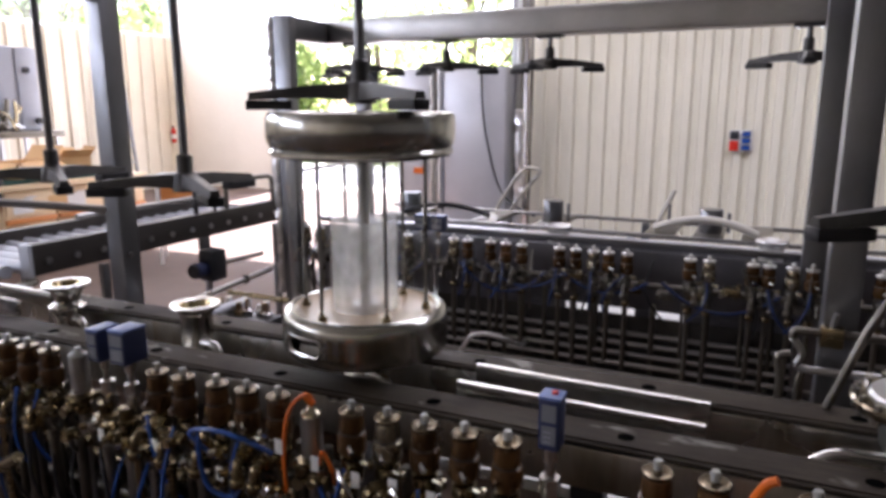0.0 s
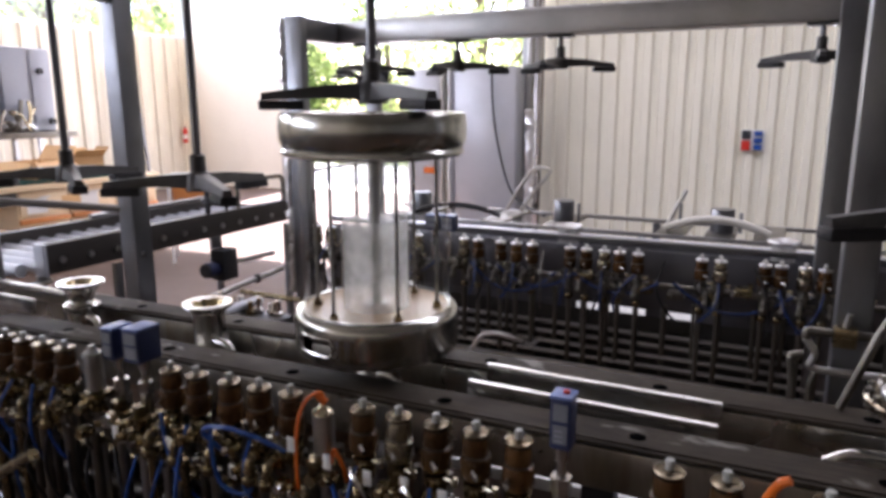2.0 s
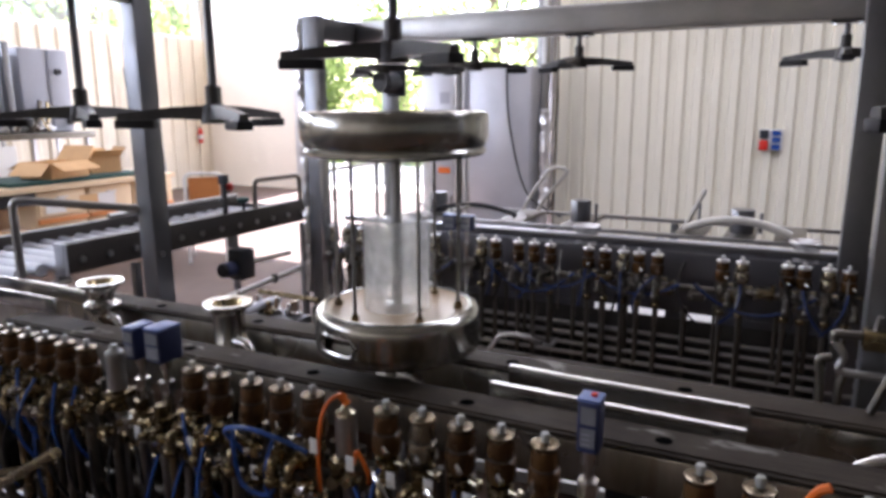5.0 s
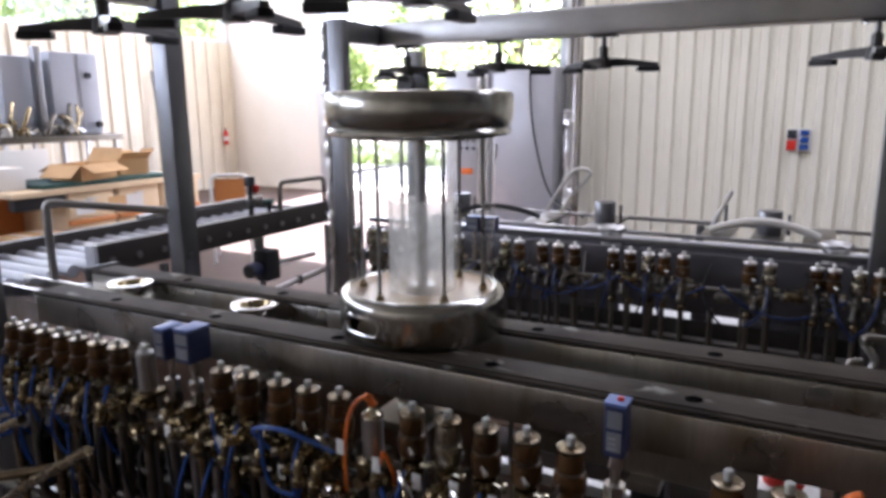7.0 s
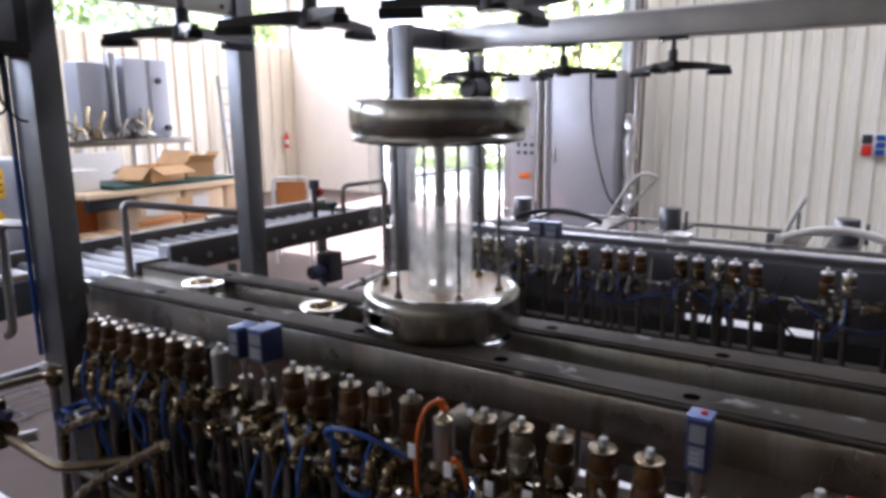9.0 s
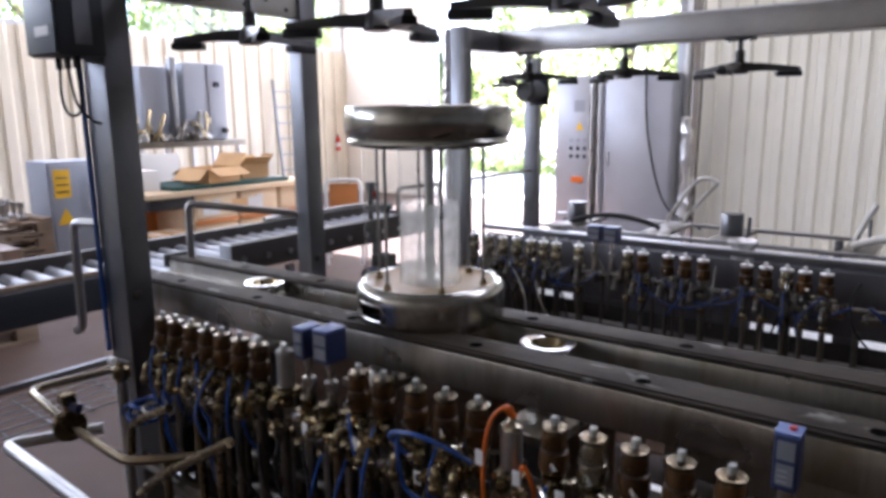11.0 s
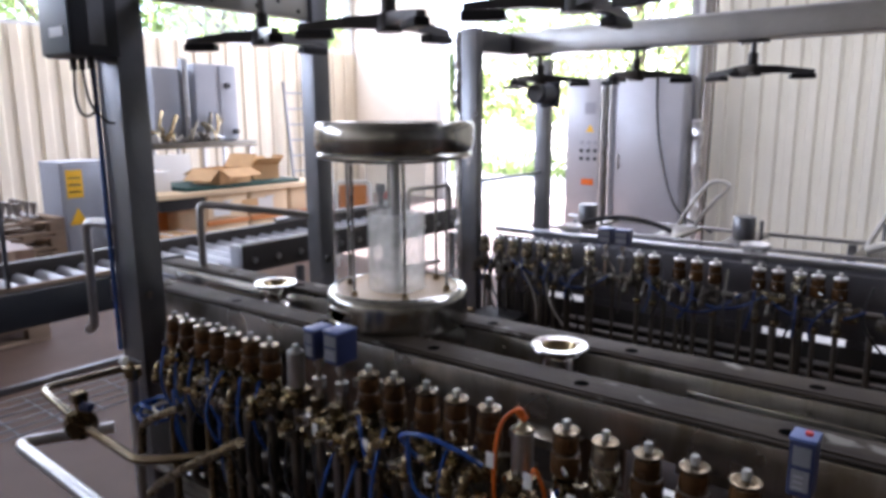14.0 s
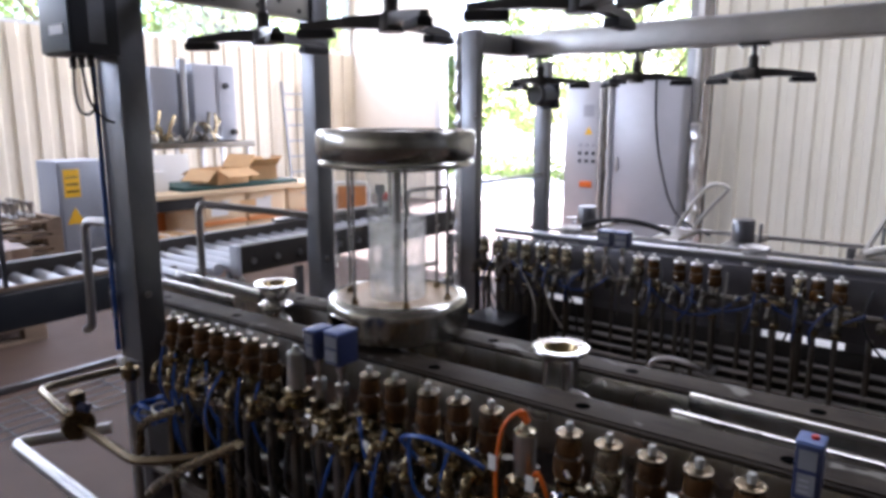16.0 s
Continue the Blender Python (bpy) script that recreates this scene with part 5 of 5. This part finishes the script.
part("knob", lathe(B(), [(0, 0.064), (0.024, 0.062), (0.03, 0.054), (0.026, 0.042), (0.012, 0.036), (0, 0.036)], 14), GREENMAT, gk, "dark green knob")
part("end_bracket", box(B(), -1.142, -1.084, 0.284, 0.298, 0.88, 1.004, 0.002), ROLLER, cv, "pale end bracket of the side frame")


# ---- far side of the hall ----
def cabinet_switch():
    c = thing("switch_cabinet", pose(-2.7, 6.0, 0), "tall grey steel switch cabinet with push buttons", "cabinet")
    part("plinth", box(B(), 0, 1.364, 0.02, 0.48, 0, 0.1), DARKBOX, c)
    part("body", box(B(), 0, 1.364, 0.004, 0.5, 0.1, 1.92, 0.006), CABINET, c)
    part("door", box(B(), 0.01, 0.42, -0.02, 0.003, 0.12, 1.91, 0.006), CABINET, c)
    d = part("door", box(B(), 0.625, 1.354, -0.02, 0.003, 0.12, 1.89, 0.006), CABINET, c)
    part("handle", box(B(), 0.65, 0.675, -0.04, -0.021, 0.92, 1.08, 0.004), STEEL, d)
    rnd = random.Random(12)
    for k in range(3):
        pts = [(0.46 + 0.05 * k + rnd.uniform(-0.008, 0.008), -0.03 + rnd.uniform(-0.006, 0.006), 0.12 + 0.06 * n) for n in range(31)]
        part("cable_duct", tube(B(), pts, (0.022, 0.016, 0.024)[k], 8), (RIMSTEEL, DULL, ALU)[k], c, "crinkled foil-wrapped cable run")
    for i in range(3):
        for j in range(3):
            part("button", cyl(B(), (0.21 + 0.085 * i, -0.02, 1.02 + 0.09 * j), (0.21 + 0.085 * i, -0.034, 1.02 + 0.09 * j), 0.021, 14), DARKBOX if j < 2 else GREYTEXT, c)
    part("main_switch", box(B(), 0.22, 0.37, -0.034, -0.021, 0.72, 0.79, 0.01), ORANGE, c, "orange main switch plate")
    bm = B()
    v = [bm.verts.new(p) for p in ((0.26, -0.0215, 1.32), (0.36, -0.0215, 1.32), (0.31, -0.0215, 1.41))]
    w = [bm.verts.new((p.co.x, -0.024, p.co.z)) for p in v]
    bm.faces.new(w)
    for k in range(3):
        bm.faces.new((v[k], v[(k + 1) % 3], w[(k + 1) % 3], w[k]))
    part("warning_sign", bm, YELLOW, c, "yellow warning triangle")
    part("label_plate", box(B(), 0.24, 0.37, -0.024, -0.021, 1.52, 1.65), GREYTEXT, c)


cabinet_switch()
hose([(-1.62, 5.95, 2.6), (-1.60, 5.92, 1.6), (-1.5, 5.9, 1.0), (-1.25, 5.7, 0.55), (-0.8, 5.4, 0.4)], 0.013, BLACK, "black cable hanging before the switch cabinet", "cable")
rnd = random.Random(19)
bm = tube(B(), [(-1.22 + rnd.uniform(-0.012, 0.012), 6.1 + rnd.uniform(-0.01, 0.01), 0.05 * k) for k in range(30)], 0.05, 12)
for v in bm.verts:
    v.co += Vector((rnd.uniform(-0.012, 0.012), rnd.uniform(-0.012, 0.012), 0))
single("foil_pipe", bm, RIMSTEEL, "crinkled foil-wrapped pipe beside the switch cabinet", "pipe")
cc = thing("cable_channel", pose(-1.29, 6.28, 0), "dark steel cable channel beside the switch cabinet", "cable channel")
part("channel", box(B(), -0.035, 0.035, -0.04, 0.04, 0, 2.9, 0.004), DULL, cc)
part("cover", box(B(), -0.03, 0.03, -0.046, -0.0405, 0.02, 2.88, 0.002), STEEL, cc)
hose([(-1.13, 6.2, 2.7), (-1.12, 6.2, 1.6), (-1.14, 6.2, 0.0)], 0.014, DULL, "thin dark conduit beside the switch cabinet", "pipe")
pl = thing("wall_column", pose(-2.05, 8.6, 0), "grey steel roof column beside the ribbed wall", "column")
part("post", box(B(), -0.12, 0.12, -0.15, 0.15, 0, ROOF - 0.01, 0.004), PAINTSTEEL, pl)

so = thing("socket_box", pose(0.915, PART - 0.033, 1.034) @ Matrix.Scale(0.779, 4), "wall socket unit with red and blue sockets", "socket")
part("back", box(B(), 0, 0.29, -0.05, 0.0, 0, 0.28, 0.006), WHITELABEL, so)
part("red_socket", box(B(), 0.01, 0.12, -0.10, -0.051, 0.01, 0.14, 0.012), RED, so, "red socket")
part("grey_socket", box(B(), 0.01, 0.12, -0.085, -0.051, 0.16, 0.27, 0.008), DARKBOX, so)
for k in range(3):
    part("blue_socket", box(B(), 0.16, 0.26, -0.09, -0.051, 0.02 + 0.09 * k, 0.085 + 0.09 * k, 0.008), BLUEHOSE, so, "blue socket")

# wall-side machine of grey boxes on a stand
u = thing("pump_station", pose(-6.5, 3.0, 0), "grey machine housings with hoses on a legged stand", "machine")
part("platform", box(B(), -0.45, 0.25, -0.15, 1.3, 1.15, 1.22, 0.006), DULL, u)
part("housing", box(B(), -0.4, 0.0, 0.62, 1.22, 1.222, 2.16, 0.03), GREYPAINT, u)
part("housing", box(B(), -0.4, -0.1, 0.12, 0.57, 1.222, 2.10, 0.03), GREYPAINT, u)
part("post", box(B(), -0.03, 0.05, 0.42, 0.5, 1.222, 2.2, 0.006), PAINTSTEEL, u)
part("door_panel", box(B(), 0.001, 0.02, 0.95, 1.2, 1.26, 2.14, 0.01), GREYPAINT, u)
part("knob", cyl(B(), (0.02, 1.05, 1.9), (0.06, 1.05, 1.9), 0.035, 14), BLACK, u)
part("knob", cyl(B(), (0.02, 1.14, 1.33), (0.07, 1.14, 1.33), 0.035, 14), BLACK, u)
for y in (-0.1, 0.55, 1.22):
    part("leg", box(B(), 0.16, 0.20, y, y + 0.04, 0, 1.16, 0.003), ALU, u)
    part("leg", box(B(), -0.4, -0.36, y, y + 0.04, 0, 1.16, 0.003), ALU, u)
rnd = random.Random(21)
for k in range(48):
    y = rnd.uniform(-0.12, 0.9)
    p = Vector((rnd.uniform(0.03, 0.2), y, 1.235))
    q = p + Vector((rnd.uniform(-0.05, 0.05), rnd.uniform(-0.2, 0.2), rnd.uniform(0.1, 0.36) if k % 3 == 0 else rnd.uniform(0.0, 0.08)))
    part("fitting", tube(B(), [p, p.lerp(q, 0.5) + Vector((0.03, 0, 0.05)), q], rnd.uniform(0.012, 0.028), 8), rnd.choice((BRASS, STEEL, WHITEHOSE, DULL, BRASS)), u)

# work bench with cartons
wb = thing("work_bench", pose(-5.2, 2.1, 0), "plywood work bench with drawers and cupboard fronts", "bench")
part("top", box(B(), -0.5, 0.35, 0, 2.1, 0.74, 0.79, 0.006), WOOD, wb)
for y in (0.52, 1.05, 1.58):
    part("cupboard", box(B(), -0.45, 0.28, y, y + 0.51, 0.12, 0.738, 0.004), WOOD, wb)
    part("door", box(B(), 0.281, 0.30, y + 0.015, y + 0.495, 0.14, 0.40, 0.004), WOOD, wb)
    part("shelf_edge", box(B(), 0.281, 0.31, y + 0.005, y + 0.505, 0.43, 0.475, 0.003), ORANGEWOOD, wb, "orange-brown shelf edge")
    part("drawer", box(B(), 0.281, 0.30, y + 0.015, y + 0.495, 0.50, 0.73, 0.004), WOOD, wb)
    part("handle", box(B(), 0.3005, 0.315, y + 0.2, y + 0.31, 0.66, 0.675, 0.002), ALU, wb)
part("back_panel", box(B(), -0.45, -0.43, 0.04, 0.519, 0.12, 0.738, 0.003), ORANGEWOOD, wb)
part("shelf", box(B(), -0.43, 0.28, 0.04, 0.519, 0.12, 0.14, 0.003), ORANGEWOOD, wb)
part("dark_rail", box(B(), 0.20, 0.30, 0.04, 0.519, 0.62, 0.738, 0.004), BLACK, wb, "black drawer front")
for y, m in ((0.6, WHITELABEL), (0.95, CARTON), (1.15, WHITELABEL)):
    part("paper", box(B(), 0.3005, 0.303, y, y + 0.2, 0.52, 0.66, 0), m, wb, "sheet pinned on the drawers")
bm = B()
for y in (0.06, 2.0):
    box(bm, -0.4, 0.2, y, y + 0.05, 0, 0.118)
part("feet", bm, BLACK, wb)
single("bench_mat", box(B(), -5.62, -4.92, 2.42, 3.85, 0.7915, 0.8315, 0.004), GREENMAT, "dark green mat roll on the work bench", "mat")


def carton(x, y, z, w, d, h, a, label, lean=25):
    c = thing("carton", pose(x, y, z, 0, 0, a), label, "box", "cartons on the bench")
    bm = B()
    t = 0.006
    box(bm, -w / 2, w / 2, -d / 2, d / 2, 0, t), box(bm, -w / 2, -w / 2 + t, -d / 2, d / 2, t, h), box(bm, w / 2 - t, w / 2, -d / 2, d / 2, t, h)
    box(bm, -w / 2 + t, w / 2 - t, -d / 2, -d / 2 + t, t, h), box(bm, -w / 2 + t, w / 2 - t, d / 2 - t, d / 2, t, h)
    part("tray", bm, CARTON, c)
    for s in (-1, 1):
        m = Matrix.Translation((s * w / 2, 0, h)) @ Matrix.Rotation(radians(s * lean), 4, "Y")
        part("flap", box(B(), 0 if s > 0 else -w * 0.45, w * 0.45 if s > 0 else 0, -d / 2, d / 2, 0.001, 0.006, 0, m), CARTON, c)
        m = Matrix.Translation((0, s * d / 2, h)) @ Matrix.Rotation(radians(s * (40 - 90 * (s > 0)) * -1), 4, "X")
        part("flap", box(B(), -w / 2, w / 2, 0 if s > 0 else -d * 0.4, d * 0.4 if s > 0 else 0, 0.001, 0.006, 0, m), CARTON, c)


for y in (2.2, 2.42):
    bx = thing("carton", pose(-5.0, y, 0.1405), "closed brown cardboard box under the bench top", "box", "cartons under the bench")
    part("shell", box(B(), -0.15, 0.15, -0.1, 0.1, 0, 0.26, 0.004), CARTON, bx)
    part("tape", box(B(), -0.151, 0.151, -0.015, 0.015, 0.2602, 0.2612), WHITELABEL, bx)
carton(-5.15, 3.0, 0.832, 0.38, 0.44, 0.15, 10, "open brown cardboard carton on the bench")
carton(-5.25, 3.58, 0.832, 0.28, 0.30, 0.16, -14, "open brown cardboard carton with raised flaps on the bench", -35)
wc = thing("white_carton", pose(-5.3, 2.28, 0.7905), "closed white carton on the bench", "box")
part("shell", box(B(), -0.15, 0.15, -0.13, 0.13, 0, 0.2, 0.006), WHITELABEL, wc)
part("tape", box(B(), -0.02, 0.02, -0.132, 0.132, 0.2005, 0.2015), CARTON, wc)
single("white_board", box(B(), -5.76, -5.72, 2.05, 3.0, 0.0, 1.12, 0.004), WHITELABEL, "white board leaning behind the bench", "board")

# chair, ladder, extinguisher
ch = thing("chair", pose(-3.93, 3.75, 0, 0, 0, -140), "chair with orange-brown wooden seat and white tube frame", "chair")
part("seat", box(B(), -0.2, 0.2, -0.2, 0.2, 0.44, 0.46, 0.008), ORANGEWOOD, ch)
part("backrest", box(B(), -0.145, 0.145, 0.185, 0.20, 0.58, 0.83, 0.02), ORANGEWOOD, ch)
part("back_frame", tube(B(), [(-0.175, 0.216, 0), (-0.175, 0.216, 0.87), (0.175, 0.216, 0.87), (0.175, 0.216, 0)], 0.016, 8, 0.07), WHITELABEL, ch)
for x in (-0.19, 0.19):
    part("leg", cyl(B(), (x, -0.19, 0), (x, -0.19, 0.44), 0.012, 10), ALU, ch)
ld = thing("ladder", pose(LEFT + 0.32, 6.9, 0, 0, -6, 0), "grey steel ladder leaning on the wall", "ladder")
for y in (0, 0.5):
    part("stile", box(B(), 0, 0.05, y, y + 0.03, 0.01, 2.15, 0.003), PAINTSTEEL, ld)
for k in range(7):
    part("rung", box(B(), 0.005, 0.045, 0.031, 0.499, 0.25 + 0.28 * k, 0.275 + 0.28 * k, 0.002), GREYPAINT, ld)
fx = thing("fire_extinguisher", pose(LEFT + 0.1, 8.5, 0.82, 0, 0, 90) @ Matrix.Scale(0.72, 4), "red fire extinguisher hung on the wall", "extinguisher")
part("tank", lathe(B(), [(0, 0), (0.06, 0), (0.065, 0.02), (0.065, 0.3), (0.04, 0.36), (0.02, 0.38), (0, 0.38)], 20), RED, fx)
part("valve", cyl(B(), (0, 0, 0.38), (0, 0, 0.44), 0.02, 10), BLACK, fx)
part("label", cyl(B(), (0, 0, 0.1), (0, 0, 0.22), 0.0655, 20), WHITELABEL, fx)
part("bracket", box(B(), -0.02, 0.02, 0.06, 0.099, 0.15, 0.25), STEEL, fx)

# cabinet with yellow signs, pallets with fittings
yc = thing("grey_cabinet", pose(-6.0, 1.72, 0), "grey steel cabinet with yellow warning signs", "cabinet")
part("body", box(B(), -0.45, 0, 0, 0.55, 0.05, 1.08, 0.01), GREYPAINT, yc)
part("door", box(B(), 0.001, 0.018, 0.02, 0.53, 0.08, 1.05, 0.006), GREYPAINT, yc)
part("feet", box(B(), -0.42, -0.03, 0.03, 0.52, 0, 0.05), BLACK, yc)
part("sign", box(B(), 0.0185, 0.021, 0.05, 0.21, 0.72, 1.0), YELLOW, yc, "yellow sign with unreadable print")
for k in range(3):
    part("print_bar", box(B(), 0.0212, 0.0225, 0.07, 0.19, 0.77 + 0.07 * k, 0.79 + 0.07 * k), BRASS, yc)
bm = B()
v = [bm.verts.new(p) for p in ((0.0185, 0.05, 0.45), (0.0185, 0.23, 0.45), (0.0185, 0.14, 0.62))]
w = [bm.verts.new((0.021, p.co.y, p.co.z)) for p in v]
bm.faces.new(w)
for k in range(3):
    bm.faces.new((v[k], v[(k + 1) % 3], w[(k + 1) % 3], w[k]))
part("sign", bm, YELLOW, yc, "yellow warning triangle")


def pallet(x, y, z):
    p = thing("pallet", pose(x, y, z), "worn grey-brown wooden pallet", "pallet", "stacked pallets")
    for k in range(5):
        part("board", box(B(), -0.4, 0.4, -0.6 + 0.275 * k, -0.5 + 0.275 * k, 0.122, 0.144, 0.002), PALLETWOOD, p)
    for xx in (-0.4, -0.05, 0.3):
        part("stringer", box(B(), xx, xx + 0.1, -0.6, 0.6, 0.1, 0.1215, 0.002), PALLETWOOD, p)
        for yy in (-0.6, -0.07, 0.46):
            part("block", box(B(), xx, xx + 0.1, yy, yy + 0.14, 0.0221, 0.0995, 0.003), PALLETWOOD, p)
        part("skid", box(B(), xx, xx + 0.1, -0.6, 0.6, 0, 0.022, 0.002), PALLETWOOD, p)


for k in range(4):
    pallet(-6.1, 1.0, 0.1445 * k)
pallet(-4.2, 0.02, 0.0)
ck = thing("crate", pose(-4.2, 0.02, 0.1445), "dark grey-brown crate on a pallet beyond the rollers", "crate")
part("shell", box(B(), -0.37, 0.37, -0.57, 0.57, 0, 0.5, 0.012), BROWNPLATE, ck)
for y in (-0.4, 0.0, 0.4):
    part("batten", box(B(), 0.3705, 0.39, y - 0.04, y + 0.04, 0.01, 0.49, 0.003), PALLETWOOD, ck)
for i in range(4):
    for j in range(7):
        f = thing("keg_fitting", pose(-6.35 + 0.16 * i, 0.5 + 0.15 * j, 0.5785), "small steel keg fitting on the pallet", "fitting", "fittings on the pallet")
        part("body", lathe(B(), [(0, 0), (0.04, 0), (0.04, 0.02), (0.022, 0.03), (0.022, 0.10), (0.03, 0.11), (0.03, 0.15), (0, 0.15)], 10), STEEL, f)


# ---- what moves ----
def motions():
    tilt = -0.7
    walk(beam, [(t, pose(x, 0, 1.014 + z, 0, tilt, 0)) for t, x, z in BEAM])
    walk(keg, [(t, pose(x, 0, 0.985 + z)) for t, x, z in KEG])
    for ob, x, low in HANGERS:
        walk(ob, [(t, pose(x, 0, low + f * (1.70 - low))) for t, f in CLAMP])


BEAM = [(0, 0.0, -0.084), (4.2, 0.0, -0.084), (5.4, 0.0, -0.084), (5.7, 0.0, -0.074), (6.3, 0.0, -0.031), (6.5, 0.0, -0.016), (6.8, 0.0, -0.003), (7.0, 0.0, 0.0), (7.5, 0.0, 0.0), (7.7, -0.008, 0.0), (8.0, -0.031, 0.0),
        (8.5, -0.079, 0.0), (9.0, -0.137, 0.0), (9.5, -0.191, 0.0), (10.0, -0.248, 0.0), (11.8, -0.452, 0.0), (12.2, -0.494, 0.0), (12.5, -0.504, 0.0), (12.7, -0.506, -0.003), (13.0, -0.507, -0.010), (13.5, -0.508, -0.021), (14.0, -0.508, -0.033),
        (14.5, -0.508, -0.044), (15.0, -0.508, -0.054), (15.5, -0.508, -0.066), (16.0, -0.508, -0.076)]
KEG = [(t, 0.52 + x, max(0.0, 0.893 * z + 0.048) + 0.03 * x) for t, x, z in BEAM]
CLAMP = [(0, 0), (4.2, 0), (4.5, 0.02), (5.0, 0.4), (5.6, 0.96), (5.9, 1.0), (6.3, 1.0), (16.0, 1.0)]
motions()
